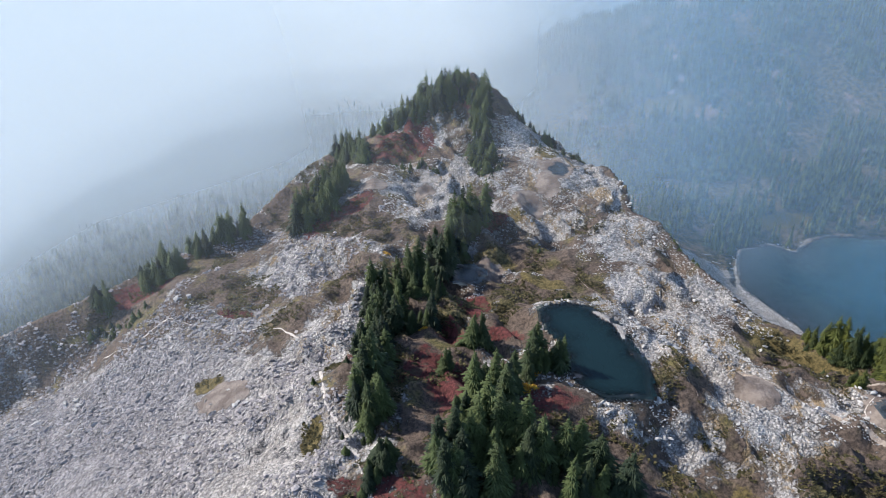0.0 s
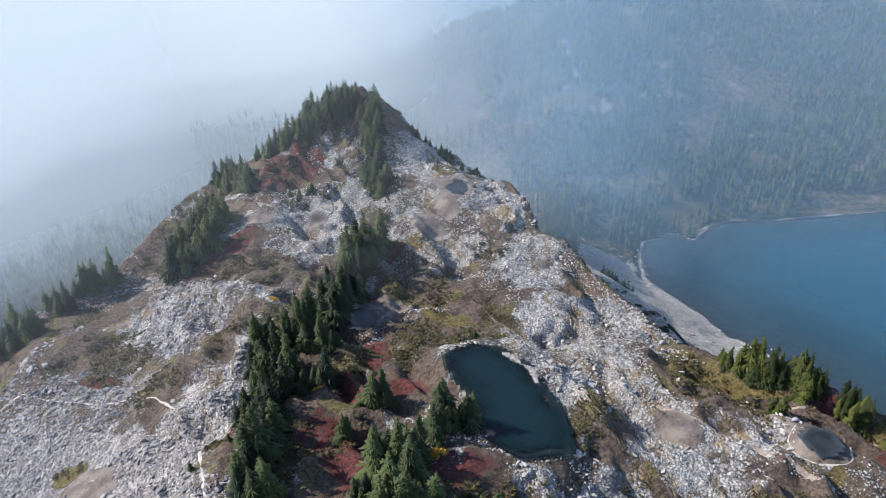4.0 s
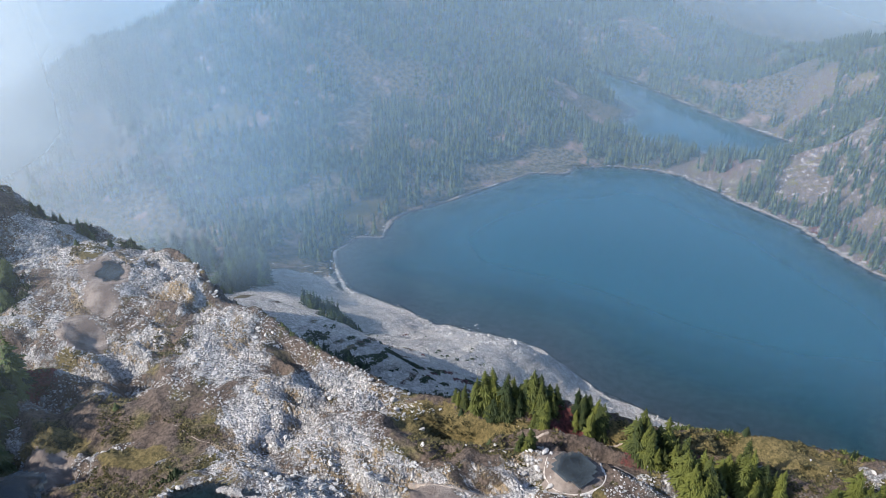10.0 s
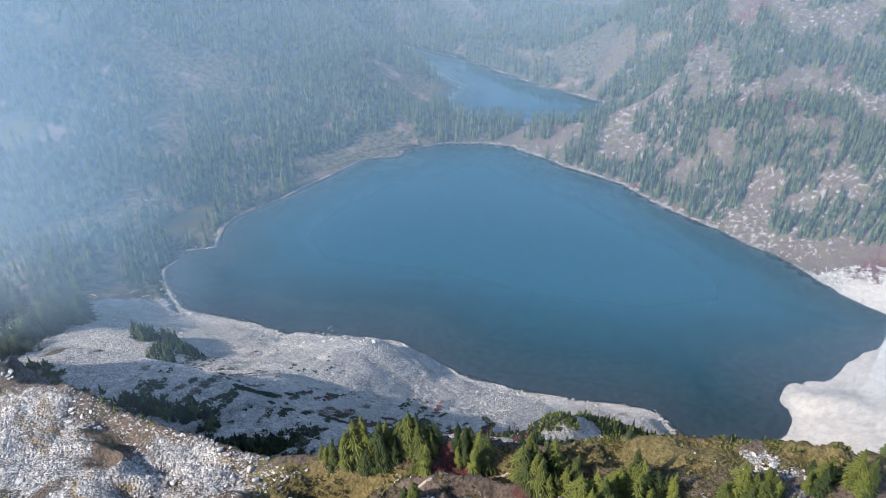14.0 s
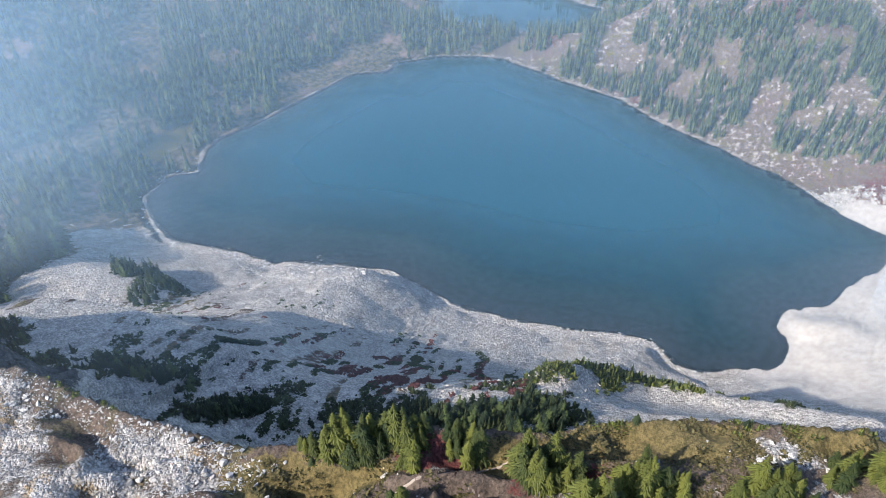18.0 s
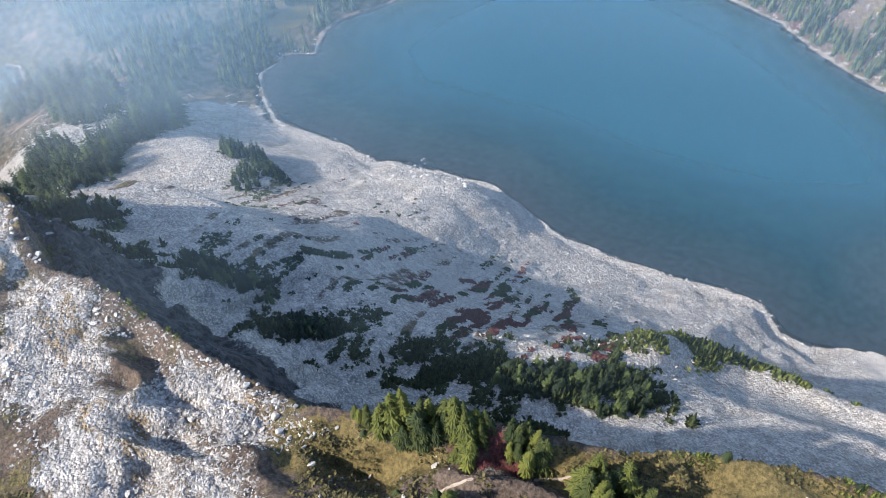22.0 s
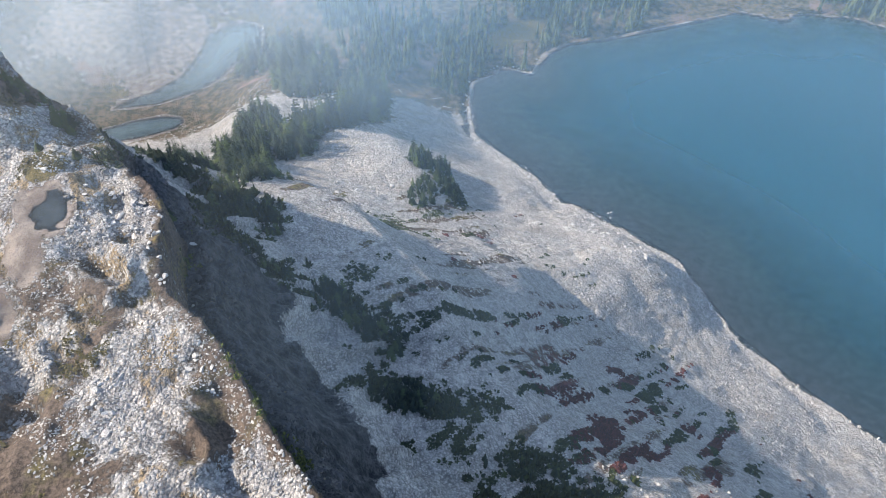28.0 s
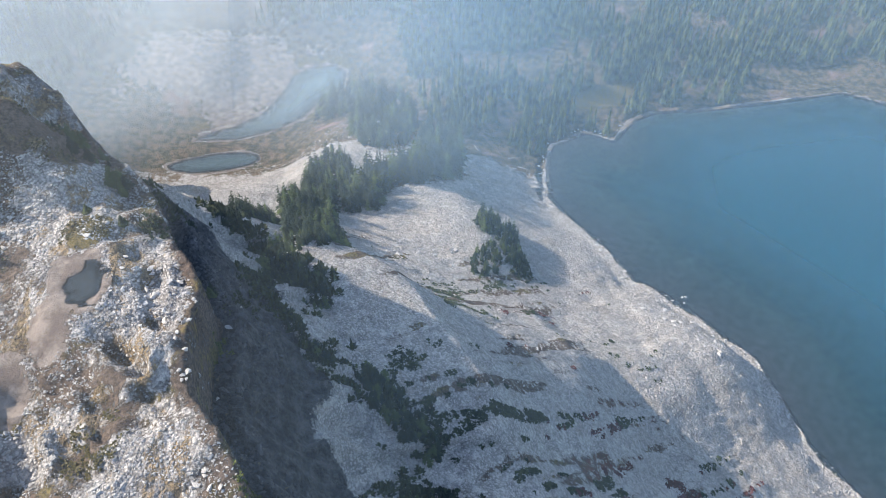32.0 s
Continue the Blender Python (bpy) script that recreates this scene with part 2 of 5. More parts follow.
# ---------------------------------------------------------------- materials
def material(name, base=(0.5, 0.5, 0.5), rough=0.9):
    m = bpy.data.materials.new(name)
    m.use_nodes = True
    b = m.node_tree.nodes["Principled BSDF"]
    b.inputs["Base Color"].default_value = (*base, 1)
    b.inputs["Roughness"].default_value = rough
    b.inputs["Specular IOR Level"].default_value = 0.25
    return m, m.node_tree.nodes, m.node_tree.links, b


class Nodes:
    """Short ways to write a node tree."""

    def __init__(self, m):
        self.n, self.l = m.node_tree.nodes, m.node_tree.links
        self.where = self.n.new("ShaderNodeNewGeometry").outputs["Position"]

    def put(self, value, socket):
        if isinstance(value, bpy.types.NodeSocket):
            self.l.new(value, socket)
        elif isinstance(value, tuple):
            socket.default_value = (*value, 1) if len(socket.default_value) == 4 else value
        else:
            socket.default_value = value

    def noise(self, scale, detail=4, rough=0.6, stretch=None, at=None):
        t = self.n.new("ShaderNodeTexNoise")
        t.inputs["Scale"].default_value, t.inputs["Detail"].default_value, t.inputs["Roughness"].default_value = scale, detail, rough
        at = at or self.where
        if stretch:
            mp = self.n.new("ShaderNodeMapping")
            mp.inputs["Rotation"].default_value[2] = stretch[0]
            mp.inputs["Scale"].default_value = stretch[1:]
            self.l.new(at, mp.inputs[0])
            at = mp.outputs[0]
        self.l.new(at, t.inputs["Vector"])
        return t.outputs[0]

    def cells(self, scale, feature="F1"):
        t = self.n.new("ShaderNodeTexVoronoi")
        t.feature = feature
        t.inputs["Scale"].default_value = scale
        self.l.new(self.where, t.inputs["Vector"])
        return t

    def math(self, op, a, b=0.0, c=0.0):
        t = self.n.new("ShaderNodeMath")
        t.operation = op
        for v, s in zip((a, b, c), t.inputs):
            self.put(v, s)
        return t.outputs[0]

    def ramp(self, value, a, b, lo=0.0, hi=1.0):
        t = self.n.new("ShaderNodeMapRange")
        t.interpolation_type = "SMOOTHSTEP"
        for v, s in zip((value, a, b, lo, hi), t.inputs):
            self.put(v, s)
        return t.outputs[0]

    def mix(self, fac, a, b, mode="MIX"):
        t = self.n.new("ShaderNodeMix")
        t.data_type, t.blend_type = "RGBA", mode
        self.put(fac, t.inputs[0])
        self.put(a, t.inputs[6])
        self.put(b, t.inputs[7])
        return t.outputs[2]

    def attribute(self, name):
        t = self.n.new("ShaderNodeAttribute")
        t.attribute_name = name
        return t

    def bump(self, height, distance, strength=1.0, normal=None):
        t = self.n.new("ShaderNodeBump")
        t.inputs["Strength"].default_value, t.inputs["Distance"].default_value = strength, distance
        self.put(height, t.inputs["Height"])
        if normal:
            self.l.new(normal, t.inputs["Normal"])
        return t.outputs[0]


def ground_material():
    m, n, l, b = material("alpine_ground", rough=0.95)
    k = Nodes(m)
    grain, spots, broad = k.noise(1.6, 6, 0.7), k.noise(0.32, 5, 0.65), k.noise(0.05, 4)
    cover, more = k.attribute("cover"), k.attribute("more")
    part, part2 = n.new("ShaderNodeSeparateColor"), n.new("ShaderNodeSeparateColor")
    l.new(cover.outputs["Color"], part.inputs[0])
    l.new(more.outputs["Color"], part2.inputs[0])
    heath, red, soil = part.outputs
    dark, grass, wood = part2.outputs
    sand = more.outputs["Alpha"]
    # broken stone: blocks of three sizes, each of its own grey
    big, small, tiny = k.cells(0.8), k.cells(2.3), k.cells(5.5)
    tone = k.math("ADD", k.math("MULTIPLY", k.math("ADD", big.outputs["Color"], 0.0), 0.35), k.math("MULTIPLY", k.math("ADD", small.outputs["Color"], 0.0), 0.65))
    stone = k.mix(k.ramp(tone, 0.15, 0.85), (0.19, 0.188, 0.188), (0.60, 0.58, 0.56))
    stone = k.mix(k.ramp(spots, 0.45, 0.72), stone, (0.66, 0.63, 0.60))
    stone = k.mix(k.ramp(k.math("ADD", grain, k.math("MULTIPLY", broad, 0.5)), 0.88, 1.05), stone, (0.20, 0.18, 0.155))
    stone = k.mix(k.ramp(broad, 0.52, 0.68, 0.0, 0.5), stone, (0.36, 0.345, 0.35))
    stone = k.mix(k.ramp(k.noise(0.11, 5, 0.7), 0.47, 0.64, 0.0, 0.85), stone, k.mix(k.ramp(tone, 0.2, 0.8), (0.17, 0.17, 0.18), (0.36, 0.35, 0.35)))
    ochre = k.mix(k.ramp(grain, 0.4, 0.65), (0.15, 0.115, 0.07), (0.36, 0.27, 0.17))
    stone = k.mix(k.ramp(k.math("ADD", k.noise(0.22, 5, 0.7, (0.5, 1.0, 0.4, 1.0)), k.math("MULTIPLY", grain, 0.25)), 0.62, 0.72, 0.0, cover.outputs["Alpha"]), stone, ochre)
    rubble = k.mix(k.ramp(k.math("ADD", k.math("MULTIPLY", tone, 0.5), k.math("MULTIPLY", grain, 0.5)), 0.25, 0.75), (0.26, 0.25, 0.24), (0.62, 0.58, 0.54))
    rubble = k.mix(k.ramp(k.noise(0.12, 5, 0.7, (0.48, 0.3, 1.0, 1.0)), 0.48, 0.66, 0.0, 0.6), rubble, k.mix(k.ramp(grain, 0.4, 0.6), (0.22, 0.19, 0.155), (0.40, 0.36, 0.31)))
    loose = k.math("SUBTRACT", 1.0, k.math("MAXIMUM", cover.outputs["Alpha"], k.attribute("talus").outputs["Fac"]))
    stone = k.mix(k.math("MULTIPLY", loose, 0.8), stone, rubble)
    blocks = k.mix(k.ramp(k.math("ADD", k.math("MULTIPLY", tone, 0.6), k.math("MULTIPLY", grain, 0.4)), 0.25, 0.75), (0.13, 0.125, 0.14), (0.40, 0.375, 0.39))
    stone = k.mix(k.math("MULTIPLY", k.attribute("talus").outputs["Fac"], 0.85), stone, blocks)
    # crevice shade painted dark into the joints between blocks
    joint_shade = k.math("MULTIPLY", k.ramp(small.outputs["Distance"], 0.38, 0.62), k.ramp(spots, 0.38, 0.55))
    stone = k.mix(k.math("MULTIPLY", joint_shade, k.ramp(loose, 0.0, 1.0, 0.6, 0.5)), stone, (0.10, 0.092, 0.088))
    # plants and earth
    brown = k.mix(k.ramp(grain, 0.35, 0.65), (0.05, 0.039, 0.033), (0.155, 0.118, 0.094))
    olive = k.mix(k.ramp(grain, 0.35, 0.65), (0.05, 0.05, 0.022), (0.19, 0.16, 0.07))
    brown = k.mix(k.ramp(k.noise(0.13, 4, 0.6), 0.52, 0.68), brown, olive)
    crimson = k.mix(k.ramp(grain, 0.35, 0.7), (0.055, 0.02, 0.02), (0.165, 0.053, 0.05))
    crimson = k.mix(k.ramp(spots, 0.54, 0.68), crimson, (0.085, 0.062, 0.045))
    earth = k.mix(k.ramp(spots, 0.4, 0.65), (0.15, 0.122, 0.108), (0.27, 0.232, 0.205))
    straw = k.mix(k.ramp(grain, 0.35, 0.65), (0.07, 0.06, 0.024), (0.18, 0.14, 0.062))
    # dark cliff rock, with the cliff's shade put into its colour
    shade_rock = k.mix(k.ramp(k.noise(0.5, 6, 0.75, (0.3, 1.0, 1.0, 0.6)), 0.38, 0.66), (0.030, 0.032, 0.038), (0.115, 0.113, 0.116))
    litter = k.mix(k.ramp(spots, 0.4, 0.6), (0.05, 0.053, 0.035), (0.15, 0.115, 0.08))
    litter = k.mix(k.ramp(k.noise(0.035, 4), 0.56, 0.70), litter, (0.25, 0.165, 0.135))

    def over(under, upper, mask, lo=0.40, hi=0.62):
        edge = k.math("ADD", mask, k.math("MULTIPLY", k.math("SUBTRACT", k.math("ADD", k.math("MULTIPLY", spots, 0.6), k.math("MULTIPLY", grain, 0.4)), 0.5), 2.6))
        return k.mix(k.ramp(edge, lo, hi), under, upper), k.ramp(edge, lo, hi)
    col, _ = over(stone, shade_rock, dark)
    col, f0 = over(col, litter, wood)
    col, f1 = over(col, brown, heath)
    col, f2 = over(col, crimson, red)
    col, f3 = over(col, straw, grass)
    col, f4 = over(col, earth, soil, 0.45, 0.55)
    col = k.mix(k.ramp(sand, 0.35, 0.65), col, k.mix(k.ramp(spots, 0.35, 0.65), (0.34, 0.318, 0.297), (0.42, 0.395, 0.372)))
    k.put(col, b.inputs["Base Color"])
    plain = k.math("MAXIMUM", k.math("MAXIMUM", f1, f2), k.math("MAXIMUM", f3, k.math("MAXIMUM", f4, sand)))
    rise = k.math("ADD", k.math("MULTIPLY", big.outputs["Distance"], -0.75), k.math("MULTIPLY", small.outputs["Distance"], -0.55))
    rise = k.math("ADD", rise, k.math("MULTIPLY", tiny.outputs["Distance"], -0.22))
    rise = k.math("MULTIPLY", rise, k.math("MULTIPLY", k.ramp(plain, 0.0, 1.0, 1.0, 0.12), k.ramp(loose, 0.0, 1.0, 1.0, 0.8)))
    rise = k.math("ADD", rise, k.math("MULTIPLY", k.noise(2.6, 5, 0.75), 0.35))
    k.put(k.bump(rise, 0.9), b.inputs["Normal"])
    return m


def rock_material(name, lo, hi, speck):
    m, n, l, b = material(name, rough=0.92)
    k = Nodes(m)
    shade = n.new("ShaderNodeNewGeometry").outputs["Random Per Island"]
    grain = k.noise(3.0, 6, 0.7)
    col = k.mix(shade, lo, hi)
    col = k.mix(k.ramp(grain, 0.45, 0.7), col, speck)
    col = k.mix(k.ramp(k.noise(0.9, 4), 0.58, 0.7, 0, 0.7), col, (0.20, 0.17, 0.12))
    k.put(col, b.inputs["Base Color"])
    k.put(k.bump(grain, 0.25), b.inputs["Normal"])
    return m


def needle_material(name, dark, light, island=False):
    m, n, l, b = material(name, rough=0.75)
    k = Nodes(m)
    if island:
        own = n.new("ShaderNodeNewGeometry").outputs["Random Per Island"]
    else:
        own = n.new("ShaderNodeObjectInfo").outputs["Random"]
    mixed = k.math("ADD", k.math("MULTIPLY", own, 0.55), k.math("MULTIPLY", k.noise(1.4, 4, 0.7), 0.6))
    k.put(k.mix(k.ramp(mixed, 0.2, 0.95), dark, light), b.inputs["Base Color"])
    return m


def plain_material(name, a, b_, scale, rough=0.9, bump=0.05):
    m, n, l, b = material(name, rough=rough)
    k = Nodes(m)
    f = k.noise(scale, 5, 0.65)
    k.put(k.mix(k.ramp(f, 0.35, 0.65), a, b_), b.inputs["Base Color"])
    k.put(k.bump(f, bump), b.inputs["Normal"])
    return m


def water_material(name, deep, tint, murk):
    m, n, l, b = material(name, deep, 0.06)
    k = Nodes(m)
    b.inputs["Specular IOR Level"].default_value = 0.0
    b.inputs["Roughness"].default_value = 0.9
    clear = n.new("ShaderNodeBsdfTransparent")
    body, top = n.new("ShaderNodeMixShader"), n.new("ShaderNodeMixShader")
    depth = k.attribute("depth").outputs["Fac"]
    l.new(k.mix(k.math("SUBTRACT", 1.0, k.math("POWER", 2.718, k.math("MULTIPLY", depth, -2.6 * murk))), (0.86, 0.86, 0.82), tint), clear.inputs[0])
    k.put(k.math("SUBTRACT", 1.0, k.math("POWER", 2.718, k.math("MULTIPLY", depth, -murk))), body.inputs[0])
    l.new(clear.outputs[0], body.inputs[1])
    l.new(b.outputs[0], body.inputs[2])
    gloss = n.new("ShaderNodeBsdfGlossy")
    gloss.inputs["Roughness"].default_value = 0.035
    skin = n.new("ShaderNodeFresnel")
    skin.inputs["IOR"].default_value = 1.33
    ripple = k.bump(k.noise(1.2, 3), 0.012, 0.3)
    l.new(ripple, gloss.inputs["Normal"])
    l.new(skin.outputs[0], top.inputs[0])
    l.new(body.outputs[0], top.inputs[1])
    l.new(gloss.outputs[0], top.inputs[2])
    l.new(top.outputs[0], n["Material Output"].inputs[0])
    return m


ground_mat = ground_material()
lake_mat = water_material("lake_water", (0.0008, 0.055, 0.092), (0.36, 0.74, 0.62), 0.17)
# low ponds: brightness of the haze put into the water colour
pond_mat = water_material("haze_pale_pond_water", (0.16, 0.235, 0.26), (0.6, 0.7, 0.68), 0.8)
pool_mat = water_material("pool_water", (0.06, 0.075, 0.085), (0.6, 0.64, 0.62), 2.0)
tarn_mat = water_material("tarn_water", (0.008, 0.022, 0.026), (0.45, 0.5, 0.42), 1.5)
rock_mat = rock_material("pale_rock", (0.25, 0.245, 0.245), (0.58, 0.56, 0.54), (0.36, 0.39, 0.385))
scree_mat = rock_material("scree_rock", (0.24, 0.228, 0.214), (0.56, 0.522, 0.485), (0.38, 0.358, 0.336))
block_mat = rock_material("ledge_rock", (0.30, 0.295, 0.29), (0.62, 0.60, 0.575), (0.30, 0.295, 0.29))
talus_mat = rock_material("talus_rock", (0.14, 0.135, 0.145), (0.46, 0.43, 0.43), (0.26, 0.245, 0.25))
boulder_mat = rock_material("boulder_rock", (0.40, 0.39, 0.38), (0.60, 0.58, 0.56), (0.34, 0.33, 0.32))
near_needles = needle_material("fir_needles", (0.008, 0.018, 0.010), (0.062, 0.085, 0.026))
# brink firs: a yellower green, with sunlight put into the colour
sunny_needles = needle_material("sunlit_brink_needles", (0.010, 0.021, 0.006), (0.094, 0.104, 0.018))
# far woods: green lightened to carry haze and sunlit sides
haze_paled_needles = needle_material("haze_paled_needles", (0.014, 0.030, 0.018), (0.10, 0.115, 0.050), True)
# sunlit and shaded copies of the scrub's green, light put into the colour
sunlit_shrub_needles = needle_material("sunlit_dwarf_needles", (0.014, 0.028, 0.010), (0.12, 0.135, 0.03), True)
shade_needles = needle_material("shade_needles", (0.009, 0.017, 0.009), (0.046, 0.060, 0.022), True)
bark_mat = plain_material("bark", (0.07, 0.055, 0.045), (0.2, 0.18, 0.16), 4.0)
dead_mat = plain_material("dead_wood", (0.3, 0.28, 0.26), (0.5, 0.48, 0.45), 3.0)
pale_path = plain_material("pale_gravel", (0.38, 0.345, 0.315), (0.54, 0.50, 0.46), 1.5, bump=0.1)
# cliff blocks coloured dark to carry the cliff's shade
cliff_mat = rock_material("shade_dark_cliff", (0.04, 0.042, 0.05), (0.11, 0.11, 0.118), (0.06, 0.062, 0.07))
path_mat = plain_material("trodden_gravel", (0.20, 0.165, 0.14), (0.33, 0.285, 0.245), 1.5, bump=0.1)

# ---------------------------------------------------------------- ground
def lines(parts):
    out = []
    for a, b, step in parts:
        out += list(np.linspace(a, b, max(1, int(round((b - a) / step))), endpoint=False))
    return np.array(out + [parts[-1][1]])


GX = lines([(-2600, -500, 100), (-500, -120, 10), (-120, 112, 0.58), (112, 260, 1.6), (260, 480, 4), (480, 800, 7), (800, 2600, 100)])
GY = lines([(-900, -200, 100), (-200, -30, 10), (-30, 36, 1.4), (36, 235, 0.58), (235, 420, 1.8), (420, 640, 5), (640, 1100, 12), (1100, 2800, 100)])


def sheet(name, gx, gy, gz, mat, keep=None):
    nx, ny = len(gx), len(gy)
    xx, yy = np.meshgrid(gx, gy)
    co = np.stack([xx, yy, gz], -1).reshape(-1, 3)
    i = np.arange(nx * ny).reshape(ny, nx)
    faces = np.stack([i[:-1, :-1], i[:-1, 1:], i[1:, 1:], i[1:, :-1]], -1).reshape(-1, 4)
    if keep is not None:
        faces = faces[keep.ravel()[faces].any(1)]
    return raw_mesh(name, co, faces, mat, True)


def raw_mesh(name, co, faces, mat, soft=False):
    """A mesh object from arrays of corners and of faces with one number of sides."""
    me = bpy.data.meshes.new(name)
    me.vertices.add(len(co))
    me.vertices.foreach_set("co", np.ascontiguousarray(co, np.float32).ravel())
    me.loops.add(faces.size)
    me.loops.foreach_set("vertex_index", np.ascontiguousarray(faces, np.int32).ravel())
    me.polygons.add(len(faces))
    me.polygons.foreach_set("loop_start", np.arange(0, faces.size, faces.shape[1], dtype=np.int32))
    me.polygons.foreach_set("use_smooth", np.full(len(faces), soft, bool))
    me.update(calc_edges=True)
    me.materials.append(mat)
    return new(name, me)


XX, YY = np.meshgrid(GX, GY)
GZ = ground_height(XX, YY)
ground = tagged(sheet("ground", GX, GY, GZ, ground_mat), "rocky alpine crest, scree slopes and wooded hills", "ground", kind="structure")


def height(x, y):
    """The height of the built sheet of ground."""
    x, y = np.asarray(x, float), np.asarray(y, float)
    i = np.clip(np.searchsorted(GX, x) - 1, 0, len(GX) - 2)
    j = np.clip(np.searchsorted(GY, y) - 1, 0, len(GY) - 2)
    u, v = (x - GX[i]) / (GX[i + 1] - GX[i]), (y - GY[j]) / (GY[j + 1] - GY[j])
    return (GZ[j, i] * (1 - u) + GZ[j, i + 1] * u) * (1 - v) + (GZ[j + 1, i] * (1 - u) + GZ[j + 1, i + 1] * u) * v


# patches of plants and earth: x, y, half length, half width, turn in degrees
HEATH = [(-42, 129, 7, 7, -14), (-33, 114, 4, 8, -29), (-17, 124, 6, 8, -27), (-52, 130, 6, 7, -10), (27, 118, 5, 9, -7), (17, 133, 9, 6, -10),
         (16, 114, 7, 9, -23), (62, 95, 10, 7, 130), (36, 87, 2.6, 6, -17), (30, 87, 2.2, 3, -35), (40, 78, 2.4, 3.5, 0), (-14, 142, 7, 6, -19),
         (13, 104, 6, 6, -23), (69, 89, 9, 6, 130)]
HEATH += [(37, 68, 8, 6, 0), (56, 68, 9, 5, 20), (88, 74, 12, 6, 130), (98, 60, 14, 8, 120), (110, 42, 14, 8, 120), (34, 147, 5, 4, 60),
         (9, 208, 9, 8, 0), (-24, 192, 14, 8, 110), (-38, 172, 18, 7, 75), (-24, 150, 8, 6, 40), (22, 205, 5, 8, 0), (-66, 138, 20, 7, 25),
         (-5, 100, 30, 8, 95), (12, 72, 18, 9, 0)]
ROCK = [(-36, 136, 11, 8, -26), (-23, 106, 9, 9, -30), (1, 172, 6, 19, -19), (-14, 164, 8, 6, 0), (-6, 151, 5, 9, -19), (25, 189, 8, 13, 15),
         (38, 172, 7, 12, 5), (28, 149, 8, 5, 0), (42, 137, 8, 13, -5), (42, 118, 10, 9, -5), (45, 102, 8, 9, -3), (50, 91, 5, 6, 0)]
ROCK += [(49, 81, 6, 6, -6), (52, 75, 6, 4, -15), (34, 97, 4.5, 4.5, 0), (31, 112, 4.5, 5, 18), (25, 78, 3.5, 2.5, -13), (34, 77, 3, 3, 0),
         (-15, 117, 3, 7, -15), (57, 116, 5, 10, 25), (60, 80, 5, 3, 0), (66, 84, 3, 2.5, 0), (103, 52, 9, 2.4, 120), (17, 217, 6, 5, 0)]
RED = [(-5, 90, 4, 6, -14), (0, 85, 6, 6, -13), (-8, 66, 8, 6, 0), (4, 110, 4, 5, -10), (2, 100, 4.5, 3.5, -15), (11, 101, 4, 3.5, -29),
         (-17, 97, 2.2, 6, -26), (15, 80, 6, 5, 0), (-69, 138, 9, 4, 20), (-14, 193, 9, 9, -8), (8, 206, 3, 8, -28)]
RED += [(-21, 187, 6, 5, -48), (-44, 122, 4, 2.5, -15), (77, 90, 5, 2.5, 130), (84, 75, 7, 2, 130), (10, 148, 6, 4, 0), (-26, 152, 8, 4, 20),
         (119, 151, 10, 4, 20), (150, 168, 6, 4, 15), (123, 141, 8, 5, 15), (137, 147, 5, 4, 10), (125, 176, 4, 2, 24)]
SOIL = [(-40, 96, 5, 4, 0), (21, 157, 3.5, 6, 7), (26, 165, 3, 5, 0), (29, 173, 7, 4.5, 100), (51.5, 87, 5, 3.4, 115), (69, 79.5, 5, 4.2, 100), (7, 127, 6, 5, 0),
        (-4, 164, 2.6, 3.2, -24), (-18, 162, 4, 3, -20)]
GRASS = [(20, 152, 4, 2, 10), (29, 184, 5, 3, 60), (10, 131, 6, 4, 20), (20, 121, 6, 2.5, 140), (-44, 101, 3, 2, 0), (36, 64, 8, 5, 20),
         (62, 103, 5, 4, 120), (70, 76, 6, 2, 60), (-20, 78, 5, 1.5, 100)]
GRASS += [(93, 70, 8, 3, 130), (64, 100, 6, 3, 130), (68, 95, 7, 2.5, 130), (84, 78, 6, 3, 130), (98, 63, 9, 4, 120), (110, 46, 9, 4, 120),
         (181, 562, 34, 14, 20), (150, 585, 18, 9, 20), (225, 410, 26, 8, 20)]


def patches(x, y, items):
    """1 in the middle of a patch, falling off through 0.5 at its rim."""
    best = np.zeros(np.shape(x))
    for px, py, a, b, turn in items:
        c, s = math.cos(radians(turn)), math.sin(radians(turn))
        u, v = ((x - px) * c + (y - py) * s) / a, ((y - py) * c - (x - px) * s) / b
        best = np.maximum(best, 1 - smooth(np.sqrt(u * u + v * v), 0.5, 1.45))
    return best


